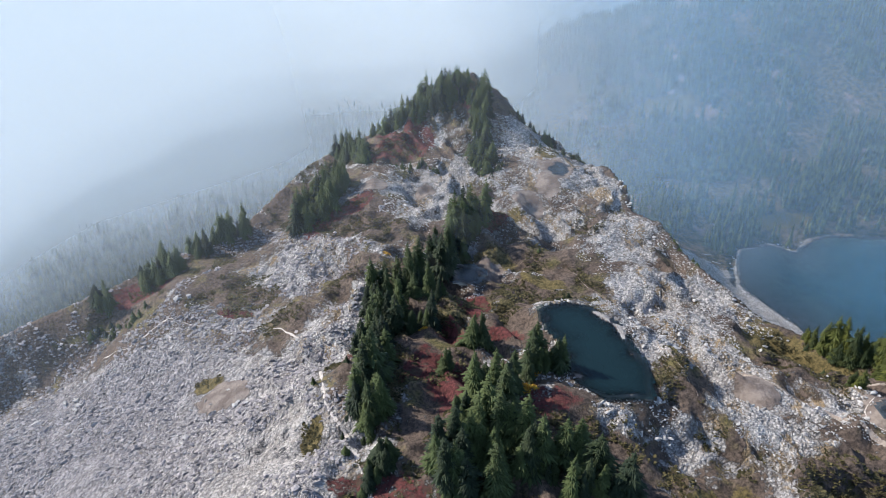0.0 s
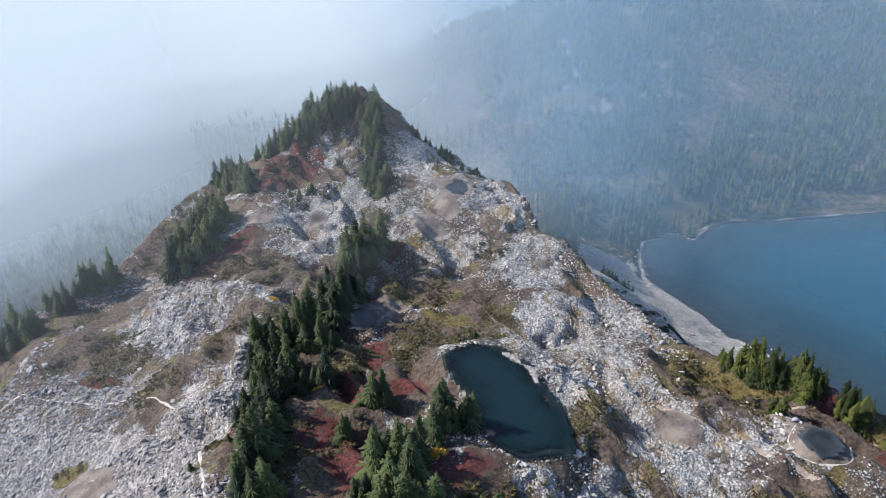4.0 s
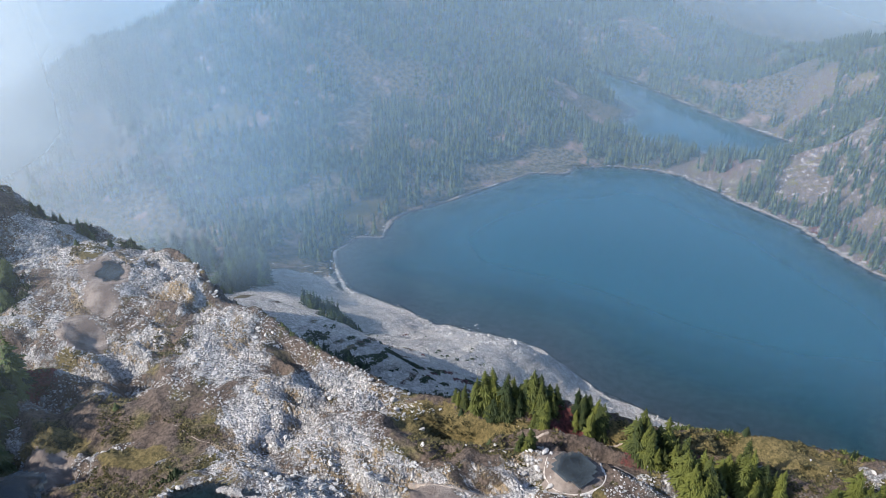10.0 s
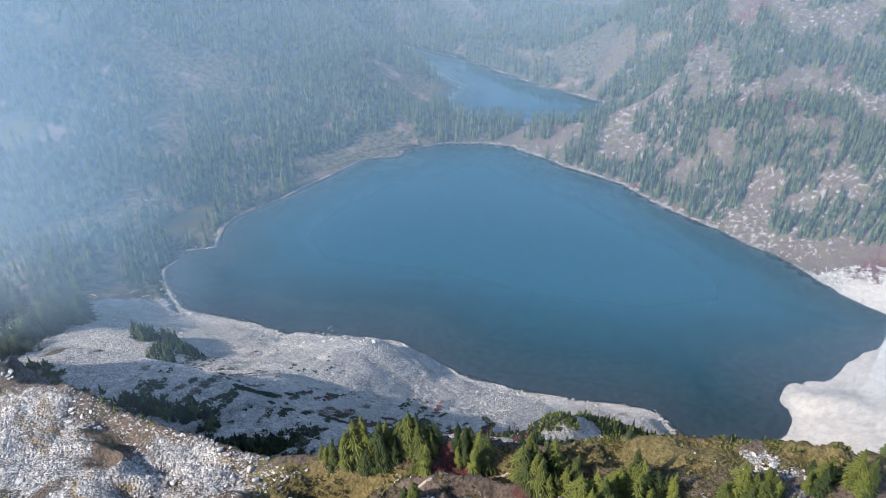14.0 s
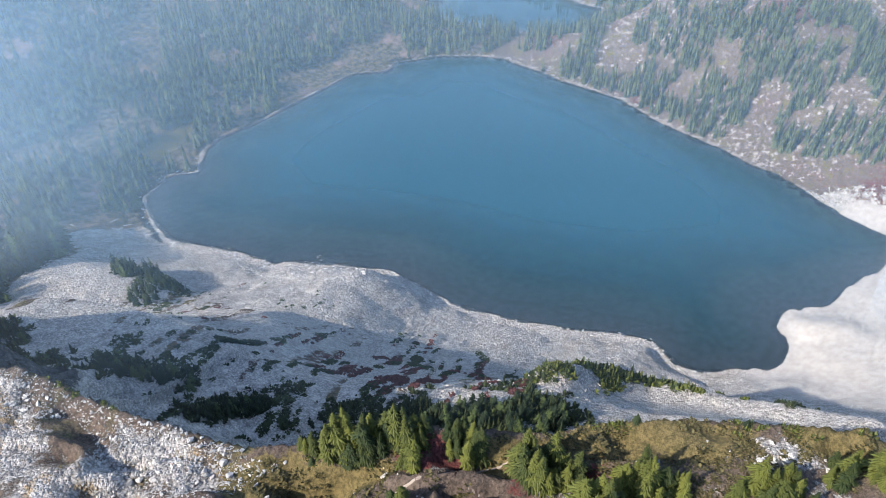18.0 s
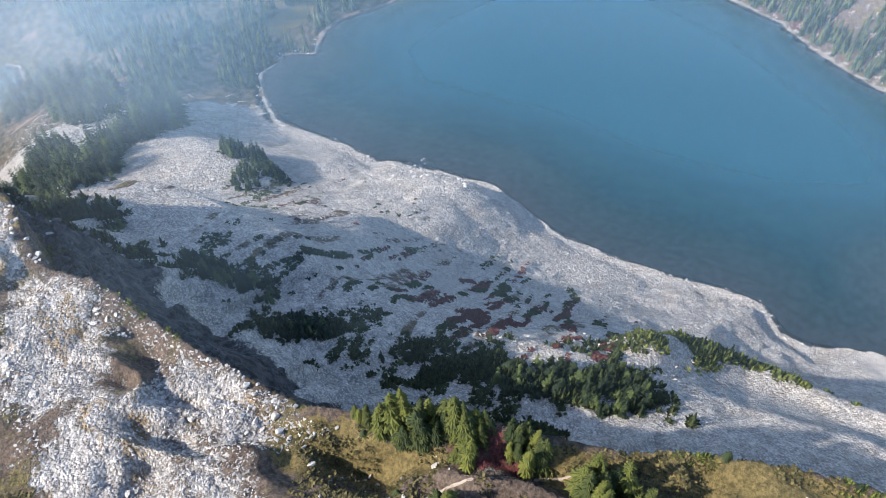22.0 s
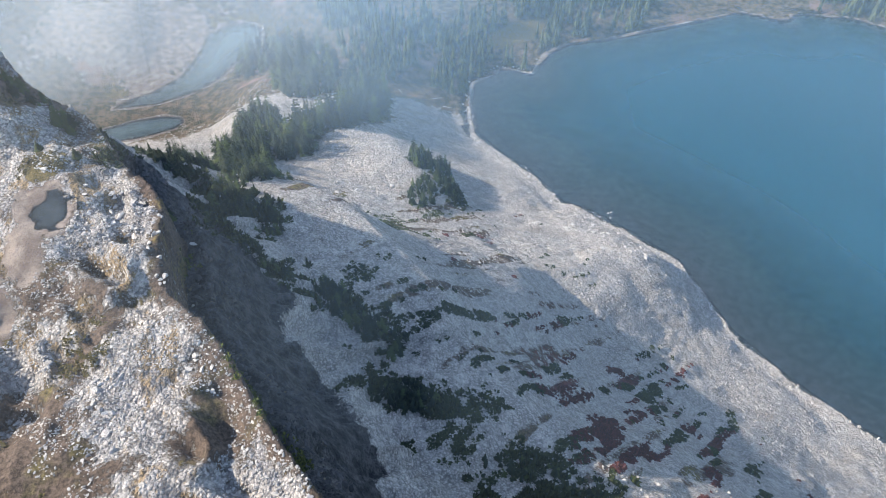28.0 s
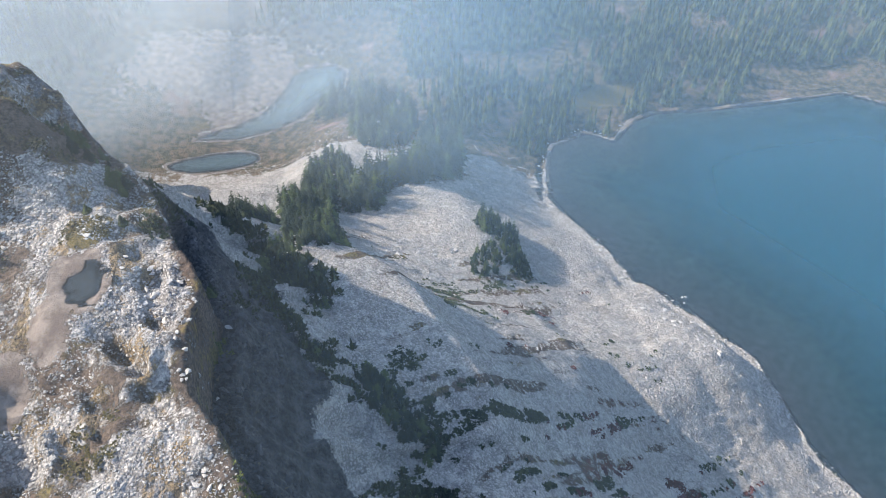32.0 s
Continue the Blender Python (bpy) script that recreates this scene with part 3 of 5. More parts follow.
def ground_cover():
    x, y = XX, YY
    d, _, _ = along(x, y, CREST)
    within = inside(x, y, CREST)
    water = np.minimum.reduce([shore(x, y, loop) for _, loop, _ in WATERS])
    gy_, gx_ = np.gradient(GZ, GY, GX)
    steep = np.hypot(gx_, gy_)
    wob = 5.0 * fbm(x, y, 18, 2, 61)
    heath = patches(x + wob, y - wob * 0.7, HEATH)
    rock = patches(x + wob * 0.5, y - wob * 0.4, ROCK)
    far_side, _, side = along(x, y, [(-130, 60), (-84, 119), (-56, 117), (-25, 100), (-13, 70), (-13, 30)])
    talus = within * smooth(np.sign(side) * far_side, -4, 7)
    talus = np.where(y < 165, talus, 0.0) * smooth(-x, 5, 16)
    rock = np.maximum(rock, talus)
    heath = np.maximum(heath * (1 - 0.7 * rock), within * (0.57 + 0.42 * fbm(x, y, 13, 4, 65)) * (1 - 0.75 * rock) * (1 - 0.5 * talus))
    brink = (1 - smooth(d, 0.5, np.where(within, 4.0, 1.2))) * smooth(x, 35, 45) * 0.75
    heath = np.maximum(heath, brink)
    # shrubby streaks down the scree
    along_, across = x * 0.89 + y * 0.46, y * 0.89 - x * 0.46
    streak = smooth(fbm(along_ / 7, across, 3.6, 4, 71), 0.0, 0.6)
    bowl = smooth(x, 66, 84) * (1 - smooth(x, 148, 178)) * smooth(y, 112, 126) * (1 - smooth(y, 186, 215)) * np.where(within, 0, 1)
    heath = np.maximum(heath, 0.62 * streak * bowl)
    upper = np.where(within, 0, 1) * smooth(x, 60, 70) * (1 - smooth(x, 130, 150)) * smooth(y, 185, 200) * (1 - smooth(y, 262, 280))
    heath = np.maximum(heath, 0.7 * smooth(fbm(along_ / 7, across, 4, 3, 73), 0.0, 0.5) * upper)
    red = patches(x + wob * 0.6, y + wob * 0.6, RED) * (0.78 + 0.45 * fbm(x, y, 5, 3, 69))
    red = np.where(within, red, red * (0.15 + 0.7 * streak))
    red = np.maximum(red, 0.45 * streak * bowl * smooth(fbm(x, y, 22, 2, 77), 0.05, 0.4) * smooth(x, 95, 120))
    soil = patches(x + wob * 0.25, y, SOIL)
    tarn = np.minimum.reduce([shore(x, y, loop) for _, loop, _, _ in TARNS])
    soil = np.maximum(soil, 0.62 * (1 - smooth(tarn, 0.3, 1.8)))
    grass = patches(x + wob * 0.4, y - wob * 0.3, GRASS)
    grass = np.maximum(grass, 0.55 * brink * smooth(fbm(x, y, 9, 2, 79), 0, 0.4))
    out = np.where(within, 0.0, 1.0)
    # mask under the brink where shade is painted onto the rock
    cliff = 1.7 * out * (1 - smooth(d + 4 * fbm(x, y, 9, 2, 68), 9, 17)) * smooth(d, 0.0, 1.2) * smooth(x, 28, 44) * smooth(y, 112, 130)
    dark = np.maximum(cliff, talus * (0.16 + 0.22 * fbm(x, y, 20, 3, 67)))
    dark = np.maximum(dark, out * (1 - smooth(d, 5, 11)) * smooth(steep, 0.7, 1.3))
    far = np.where(out > 0, 1.0, 0.0) * np.maximum(smooth(y + 0.22 * x, 380, 405), smooth(x - 0.3 * (150 - np.minimum(y, 150)) + 28, 412, 425) * smooth(y, 40, 60))
    far = far * smooth(water + 1.2 * fbm(x, y, 14, 2, 83), 0.0, 1.8) * 1.6
    north = out * np.maximum(smooth(-x, -10, 10) * smooth(y, 215, 240) * 0.5, 0.8 * patches(x, y, [(62, 252, 20, 8, 75), (102, 330, 30, 12, 25), (98, 392, 36, 18, 80), (84, 436, 24, 14, 30)]))
    west = out * smooth(-x, 20, 60)
    wood = np.maximum.reduce([far, north, west])
    heath = np.maximum(heath, 0.30 * out * smooth(x, 385, 400) * smooth(y, 42, 60))
    sunny = out * smooth(x - 0.3 * (150 - np.minimum(y, 150)) + 28, 412, 430) * smooth(y, 30, 60) * (1 - smooth(y, 300, 360))
    wood = wood * (1 - sunny)
    soil = np.maximum(soil, (0.37 + 0.10 * fbm(x, y, 26, 3, 89)) * sunny * smooth(water, 0.5, 3))
    heath = np.maximum(heath, 1.5 * sunny)
    flats = 1 - smooth(np.minimum(shore(x, y, POND_LOW), shore(x, y, POND_LOW_2)), 2, 26)
    grass = np.maximum(grass, 0.6 * flats * (y > 425))
    soil = np.maximum(soil, 0.85 * (1 - smooth(np.hypot((x - 20 + 2 * wob) / 62, (y - 472 + 3 * wob) / 46), 0.6, 1.2)))
    delta = smooth(-y, -80, -66) * smooth(x, 236, 256) * (1 - smooth(x, 395, 420)) * smooth(water, -3, 0)
    fans = out * smooth(fbm(x, y, 30, 2, 87), 0.1, 0.5) * smooth(x, 120, 150) * (1 - smooth(x, 240, 260)) * smooth(-y, -330, -300)
    sand = np.maximum(delta, 0.2 * fans * smooth(water, 0.5, 3))
    soil = np.maximum(soil, 0.75 * (1 - smooth(water + 1.5 * fbm(x, y, 12, 2, 84), 1.0, 3.0)) * np.maximum(smooth(x, 255, 275) * smooth(y, 75, 90), smooth(y, 372, 384)))
    bank = shore(x, y, TARN)
    sand = np.maximum(sand, 0.75 * (1 - smooth(bank + 0.8 * fbm(x, y, 5, 2, 82), 0.6, 1.8)) * smooth(bank, -0.6, 0.0) * smooth(x, 20, 24) * within)
    sunk = 1 - smooth(water, -2.5, -0.5)
    sand = np.maximum(sand, 0.8 * sunk)
    soil = np.maximum(soil, sunk)
    grass = grass * smooth(water, -1, 0)
    red = np.maximum(red, (0.33 + 0.28 * fbm(x, y, 30, 3, 85)) * out * smooth(x, 385, 400) * smooth(y, 42, 60) * (1 - smooth(y, 300, 350)))
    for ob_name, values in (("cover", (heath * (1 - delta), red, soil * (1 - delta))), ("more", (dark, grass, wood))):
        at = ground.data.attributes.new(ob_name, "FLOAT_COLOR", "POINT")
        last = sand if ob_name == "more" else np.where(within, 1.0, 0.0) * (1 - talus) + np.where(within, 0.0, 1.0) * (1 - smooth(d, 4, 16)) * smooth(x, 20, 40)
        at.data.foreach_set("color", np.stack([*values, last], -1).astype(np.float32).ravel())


    at = ground.data.attributes.new("talus", "FLOAT", "POINT")
    at.data.foreach_set("value", (talus * smooth(-x, 16, 62)).astype(np.float32).ravel())


ground_cover()


# ---------------------------------------------------------------- waters
def pool(name, loop, level, mat, step, label, category):
    xs, ys = [p[0] for p in loop], [p[1] for p in loop]
    gx = np.arange(min(xs) - 3 * step, max(xs) + 4 * step, step)
    gy = np.arange(min(ys) - 3 * step, max(ys) + 4 * step, step)
    xx, yy = np.meshgrid(gx, gy)
    g = height(xx, yy)
    ob = sheet(name, gx, gy, np.full(xx.shape, level), mat, shore(xx, yy, loop) < 1.6 * step)
    at = ob.data.attributes.new("depth", "FLOAT", "POINT")
    at.data.foreach_set("value", np.clip(level - g, 0, 50).astype(np.float32).ravel())
    return tagged(ob, label, category, kind="structure")


LABELS = {"lake": "deep blue mountain lake with turquoise shallows", "far_lake": "blue lake behind the wooded isthmus", "far_pond": "small hazy lake beyond the woods",
          "low_pond": "shallow valley pond with haze painted into its pale water", "tarn": "dark green tarn on the rocky crest", "shallow_pool": "shallow drying pool with muddy rim"}
for name, loop, level in WATERS:
    pool(name, loop, level, pond_mat if name == "low_pond" else lake_mat, 2.5 if name != "far_lake" else 5.0, LABELS[name], "lake")
for name, loop, level, _ in TARNS:
    pool(name, loop, level, tarn_mat if name == "tarn" else pool_mat, 0.6, LABELS[name], "pond")


# ---------------------------------------------------------------- haze
def haze_material(name, blue, white):
    m, n, l, _ = material(name)
    n.clear()
    out, mix, both = n.new("ShaderNodeOutputMaterial"), n.new("ShaderNodeMixShader"), n.new("ShaderNodeMixShader")
    clear, haze_front, haze_back = n.new("ShaderNodeBsdfTransparent"), n.new("ShaderNodeBsdfDiffuse"), n.new("ShaderNodeBsdfTranslucent")
    k = Nodes(m)
    level = n.new("ShaderNodeCombineXYZ")
    level.inputs[2].default_value = 1.0
    # haze brightness put into the sheet colour, from blue to white
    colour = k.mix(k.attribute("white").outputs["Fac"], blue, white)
    for shader in (haze_front, haze_back):
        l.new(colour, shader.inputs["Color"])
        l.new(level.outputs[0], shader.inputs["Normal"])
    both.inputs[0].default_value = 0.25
    l.new(haze_front.outputs[0], both.inputs[1])
    l.new(haze_back.outputs[0], both.inputs[2])
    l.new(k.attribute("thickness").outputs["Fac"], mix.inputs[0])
    l.new(clear.outputs[0], mix.inputs[1])
    l.new(both.outputs[0], mix.inputs[2])
    l.new(mix.outputs[0], out.inputs[0])
    return m


haze_mat = haze_material("painted_haze", (0.41, 0.67, 0.93), (0.93, 0.97, 0.96))
HAZE_AT = (32, 45)
RADII = [75, 110, 150, 240, 340, 450, 580, 740, 960, 1300, 1900]


def veil(r, gap, nxt):
    """A tinted sheet that imitates smoke haze; it rises from the ground outward, over hill and lake."""
    n = 144
    a = np.linspace(0, 2 * np.pi, n)
    out = np.concatenate([r + np.array([-4, 0, 4, 10, 20, 35, 55, 80, 110, 150, 200, 260, 330]), np.linspace(r + 420, 2500 + 0.1 * r, 9)])[:, None]
    gx, gy = HAZE_AT[0] + out * np.cos(a), HAZE_AT[1] + out * np.sin(a)
    g = ground_height(gx, gy, False)
    g = np.where(np.minimum.reduce([shore(gx, gy, loop) for _, loop, _ in WATERS]) < 3, np.maximum(g, 0.0), g)
    for _ in range(3):
        g = np.maximum(g, (np.roll(g, 1, 1) + g + np.roll(g, -1, 1)) / 3)
    rise = out - r
    z = np.maximum.accumulate(np.minimum(g + np.minimum(0.27 * rise, 40 + 0.12 * rise), 200 - 0.02 * r), axis=0)
    co = np.stack([gx, gy, z], -1).reshape(-1, 3)
    i = np.arange(co.shape[0]).reshape(z.shape)
    faces = np.stack([i[:-1, :-1], i[:-1, 1:], i[1:, 1:], i[1:, :-1]], -1).reshape(-1, 4)
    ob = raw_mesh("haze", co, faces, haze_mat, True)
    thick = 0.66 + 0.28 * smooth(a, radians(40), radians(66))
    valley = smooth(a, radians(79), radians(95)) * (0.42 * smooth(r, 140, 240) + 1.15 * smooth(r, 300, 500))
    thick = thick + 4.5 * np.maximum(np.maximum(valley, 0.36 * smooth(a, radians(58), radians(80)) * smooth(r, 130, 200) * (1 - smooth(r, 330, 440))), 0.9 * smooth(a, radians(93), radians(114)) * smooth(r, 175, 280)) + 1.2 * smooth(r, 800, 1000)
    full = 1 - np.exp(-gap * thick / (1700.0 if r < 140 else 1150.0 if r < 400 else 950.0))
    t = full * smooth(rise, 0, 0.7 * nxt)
    # whiter towards the valley and far off, where the haze looks brightest
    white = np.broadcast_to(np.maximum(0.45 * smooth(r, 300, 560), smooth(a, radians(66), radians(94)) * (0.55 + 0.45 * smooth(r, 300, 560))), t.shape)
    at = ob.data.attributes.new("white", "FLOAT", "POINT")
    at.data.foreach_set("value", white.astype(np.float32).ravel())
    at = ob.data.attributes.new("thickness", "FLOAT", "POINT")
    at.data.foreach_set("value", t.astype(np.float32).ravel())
    return tagged(ob, "thin sheet painted as blue-white smoke haze over the valley", "haze", kind="structure")


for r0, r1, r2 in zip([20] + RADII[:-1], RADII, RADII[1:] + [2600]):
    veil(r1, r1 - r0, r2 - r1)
scene.cycles.transparent_max_bounces = 64

# backdrop made to glow, standing in for the brightness of far haze
back_mat, bn, bl, _ = material("far_haze_glow")
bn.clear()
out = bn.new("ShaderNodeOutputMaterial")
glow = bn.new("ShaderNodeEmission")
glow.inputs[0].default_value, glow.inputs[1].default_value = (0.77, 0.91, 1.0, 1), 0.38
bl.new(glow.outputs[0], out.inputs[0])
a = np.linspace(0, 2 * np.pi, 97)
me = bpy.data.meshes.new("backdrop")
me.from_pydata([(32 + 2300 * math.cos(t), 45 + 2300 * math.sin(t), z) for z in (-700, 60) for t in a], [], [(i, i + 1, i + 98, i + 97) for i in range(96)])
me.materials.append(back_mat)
tagged(new("backdrop", me), "glowing backdrop painted as pale far haze", "haze", kind="structure")


# ---------------------------------------------------------------- trees
rng = np.random.default_rng(7)


def part(name, co, faces, mat, parent, label="", soft=False):
    ob = raw_mesh(name, np.array(co), np.array(faces), mat, soft)
    ob.parent = parent
    if label:
        ob["label"] = label
    return ob


def crown_mesh(tall, wide, seed, gap=0.0, lean=0.0, levels=28, boughs=8):
    """Whorls of drooping boughs, each a ragged spray of needle blades."""
    r = np.random.default_rng(seed)
    co, faces = [], []

    def blade(p, way, side, length, width, droop):
        q = p + way * length * 0.55 + np.array([0, 0, -droop * 0.35])
        e = p + way * length + np.array([0, 0, -droop])
        n0 = len(co)
        co.extend([p + side * width * 0.25, p - side * width * 0.25, q - side * width * 0.5 + np.array([0, 0, -0.12 * width]),
                   q + side * width * 0.5 + np.array([0, 0, -0.12 * width]), e, q + np.array([0, 0, 0.16 * width])])
        faces.extend([(n0, n0 + 3, n0 + 5), (n0, n0 + 5, n0 + 1), (n0 + 1, n0 + 5, n0 + 2), (n0 + 3, n0 + 4, n0 + 5), (n0 + 5, n0 + 4, n0 + 2)])

    ph = r.random(3) * 6.28
    for i in range(levels):
        f = (i + 0.3) / levels
        z = tall * (0.05 + 0.93 * f)
        reach = wide * (1 - f) ** 0.74 * (0.5 + 0.68 * r.random()) + 0.16
        count = int(boughs + 4 * (1 - f))
        turn = r.random() * 6.28
        for j in range(count):
            if r.random() < gap:
                continue
            a = turn + j * 6.28 / count + r.normal(0, 0.22)
            length = reach * (0.6 + 0.5 * r.random()) * (1 + 0.28 * math.sin(2 * a + ph[0] + 4 * f) + 0.2 * math.sin(19 * f + a + ph[1]))
            way = np.array([math.cos(a), math.sin(a), 0.0])
            side = np.array([-way[1], way[0], 0.0])
            p = np.array([lean * f, 0, z + r.normal(0, 0.08)])
            droop = length * (0.22 + 0.38 * (1 - f)) * (0.6 + 0.6 * r.random())
            blade(p, way, side, length, 0.28 * length + 0.10, droop)
            for sgn in (-1, 1):
                w2 = way * 0.75 + side * sgn * 0.66
                s2 = np.array([-w2[1], w2[0], 0.0])
                blade(p + way * length * (0.3 + 0.2 * r.random()) + np.array([0, 0, -droop * 0.22]), w2, s2, length * 0.55, 0.18 * length + 0.07, droop * 0.55)
    n0 = len(co)
    for a in (0, 2.1, 4.2):
        co.append(np.array([lean + 0.12 * math.cos(a), 0.12 * math.sin(a), tall * 0.95]))
    co.append(np.array([lean, 0, tall * 1.05]))
    faces.extend([(n0, n0 + 1, n0 + 3), (n0 + 1, n0 + 2, n0 + 3), (n0 + 2, n0, n0 + 3)])
    return co, faces


def trunk_mesh(tall, foot, lean=0.0):
    co, faces, sides = [], [], 6
    for k, f in enumerate((0, 0.06, 0.4, 0.75, 0.97)):
        rad = foot * (1.35 if k == 0 else 1 - 0.92 * f)
        for j in range(sides):
            a = j * 6.2832 / sides
            co.append((lean * f + rad * math.cos(a), rad * math.sin(a), tall * f - (0.5 if k == 0 else 0)))
    for k in range(4):
        for j in range(sides):
            b = (j + 1) % sides
            faces.append((k * sides + j, k * sides + b, (k + 1) * sides + b, (k + 1) * sides + j))
    return co, faces


def conifer(tall, wide, seed, label, gap=0.0, lean=0.0, needles=near_needles):
    top = new("conifer" if needles == near_needles else "brink_fir")
    part("trunk", *trunk_mesh(tall, 0.018 * tall + 0.05, lean), bark_mat, top, "weathered brown bark", True)
    part("crown", *crown_mesh(tall, wide, seed, gap, lean), needles, top)
    return tagged(top, label, "tree")


BRINK = "yellow-green wind-bent fir, sunlight in its colour, on the brink"
FIR, SPIRE, RAGGED, SMALL = ("dense dark green mountain hemlock on the crest", "slender pointed subalpine fir among its clump",
                             "ragged fir with gaps between its boughs", "stunted young fir in the heather")
KINDS = [conifer(10, 2.9, 1, FIR), conifer(10, 3.4, 2, FIR, 0.06, 0.5), conifer(10, 2.7, 3, SPIRE), conifer(10, 2.5, 4, SPIRE, 0.05, -0.3),
         conifer(10, 2.8, 5, RAGGED, 0.25, 0.5), conifer(10, 3.9, 6, SMALL, 0.03), conifer(10, 2.7, 8, FIR, 0.08),
         conifer(10, 3.0, 11, BRINK, 0.12, 0.6, sunny_needles), conifer(10, 2.5, 12, BRINK, 0.2, -0.5, sunny_needles), conifer(10, 3.5, 13, BRINK, 0.15, 0.3, sunny_needles)]
used = set()


def plant(x, y, tall, kind, group=""):
    turn, tilt = rng.random() * 360, rng.normal(0, 2.0)
    m = pose(x, y, float(height(x, y)) - 0.15, tilt, rng.normal(0, 2.0), turn)
    first = kind not in used
    ob = KINDS[kind] if first else copy_thing(KINDS[kind], m)
    used.add(kind)
    s = tall / 10
    ob.matrix_basis = m
    ob.scale = (s * rng.uniform(0.85, 1.15), s * rng.uniform(0.85, 1.15), s)
    if group:
        ob["group"] = group
    return ob


# clumps: x, y, half length, half width, turn, trees, least and greatest height, group
CLUMPS = []
ROW, POOL, HEATH_FIRS, GROVE = "firs of the western row", "firs by the pool", "firs in the red heath", "firs of the near grove"
CLUMPS += [(-11, 82, 6, 2.6, 95, 15, 5, 10, ROW), (-12, 94, 9, 2.8, 95, 22, 5, 11, ROW), (-11, 108, 9, 3.6, 95, 24, 5, 10, ROW), (-4, 122, 9, 3.4, 60, 20, 5, 10, ROW),
           (2, 134, 6, 2.6, 60, 12, 5, 9, ROW), (-3, 112, 3, 2, 0, 5, 4, 8, ROW), (6, 144, 6, 3.6, 60, 36, 5, 10, POOL), (-4, 104, 3, 2, 60, 5, 4, 8, ROW)]
CLUMPS += [(6.5, 98, 2.2, 1.6, 0, 6, 5, 8, HEATH_FIRS), (0.5, 91.5, 1.2, 1.0, 0, 3, 5, 8, HEATH_FIRS), (16, 88, 3.4, 2.2, 20, 11, 5, 8.5, "firs beside the tarn"),
           (6, 80, 8, 4.4, 70, 26, 5, 10, GROVE), (6, 69, 9, 5, 10, 30, 5, 10, GROVE), (19, 67, 6, 4, 0, 20, 4, 8.5, GROVE), (-9, 69, 2.6, 1.8, 30, 7, 3, 5.5, "young firs by the path")]
KNOLL, BRINK_W = "firs of the western knoll", "firs of the western brink"
CLUMPS += [(-30, 158, 12, 4.2, 68, 50, 6, 10.5, KNOLL), (-52, 156, 6, 2.4, 40, 13, 5, 8.5, BRINK_W), (-67, 140, 6, 2.6, 30, 16, 5, 8.5, BRINK_W),
           (-78, 134, 2.4, 1.4, 0, 5, 6, 9.5, BRINK_W), (-60, 149, 5, 2, 40, 8, 4, 7, BRINK_W), (-73, 127.5, 8, 2.0, 5, 18, 1.5, 3.2, "dwarf firs of the western brink")]
KNOB = "firs of the summit knob"
CLUMPS += [(-10, 208, 13, 5, 0, 64, 6, 9, KNOB), (3, 210, 5, 6, 0, 34, 4.5, 6.5, KNOB), (3, 217, 7, 3.5, 0, 12, 3.5, 5.5, KNOB), (-22, 181, 2.5, 2, 0, 6, 4, 7, KNOB),
           (-27, 194, 12, 4, 110, 46, 5, 8, KNOB), (11, 200, 3.2, 8, 10, 38, 4, 7, KNOB), (11, 186, 3.6, 8, 8, 42, 4, 7.5, KNOB), (12, 177, 3.2, 3, 0, 9, 2, 4, KNOB)]
CLUMPS += [(25, 206, 7, 2.2, 140, 16, 1.5, 3.6, KNOB), (32, 198, 3, 1.6, 140, 8, 2, 4.5, KNOB), (-8, 177, 7, 1.8, 0, 16, 1.5, 3, "dwarf firs of the knob"), (45, 178, 2.4, 1.4, 90, 5, 2, 4, "firs above the cliff")]
EAST, SOUTH_EAST = "firs of the eastern brink", "firs of the south-eastern brink"
CLUMPS += [(66.5, 103.5, 2.6, 1.2, 130, 7, 2, 4.5, EAST), (71, 97.5, 4.4, 2.6, 130, 28, 4, 7.5, EAST), (75, 92.5, 2.4, 1.6, 130, 13, 4.5, 8, EAST), (66.5, 87, 1.4, 1.0, 90, 5, 2.5, 4.5, EAST),
           (72, 90, 1.6, 1.0, 90, 4, 3, 5.5, EAST), (78.5, 86, 2.4, 1.6, 120, 12, 4, 7.5, EAST)]
CLUMPS += [(82, 75, 4.0, 1.9, 110, 24, 4, 7.5, SOUTH_EAST), (81, 67, 3.2, 1.9, 110, 18, 4, 7, SOUTH_EAST), (88, 64, 4, 2, 120, 18, 4, 7, SOUTH_EAST), (96, 52, 5, 2.2, 120, 16, 3.5, 6.5, SOUTH_EAST),
           (104, 44, 5, 2.2, 120, 12, 3.5, 6.5, SOUTH_EAST), (86, 90, 6, 3, 130, 10, 3, 6, "firs below the eastern brink")]
SADDLE, BEHIND, ON_SCREE = "firs on the saddle", "firs behind the scree", "firs on the scree"
CLUMPS += [(62, 252, 20, 7, 75, 70, 6, 12, SADDLE), (80, 308, 14, 7, 60, 50, 9, 16, BEHIND), (102, 330, 24, 9, 25, 90, 10, 18, BEHIND), (118, 350, 18, 11, 60, 70, 10, 18, BEHIND),
           (98, 392, 34, 17, 80, 110, 10, 18, BEHIND), (84, 436, 24, 12, 30, 60, 9, 16, BEHIND), (67, 326, 24, 8, 70, 80, 8, 14, BEHIND)]
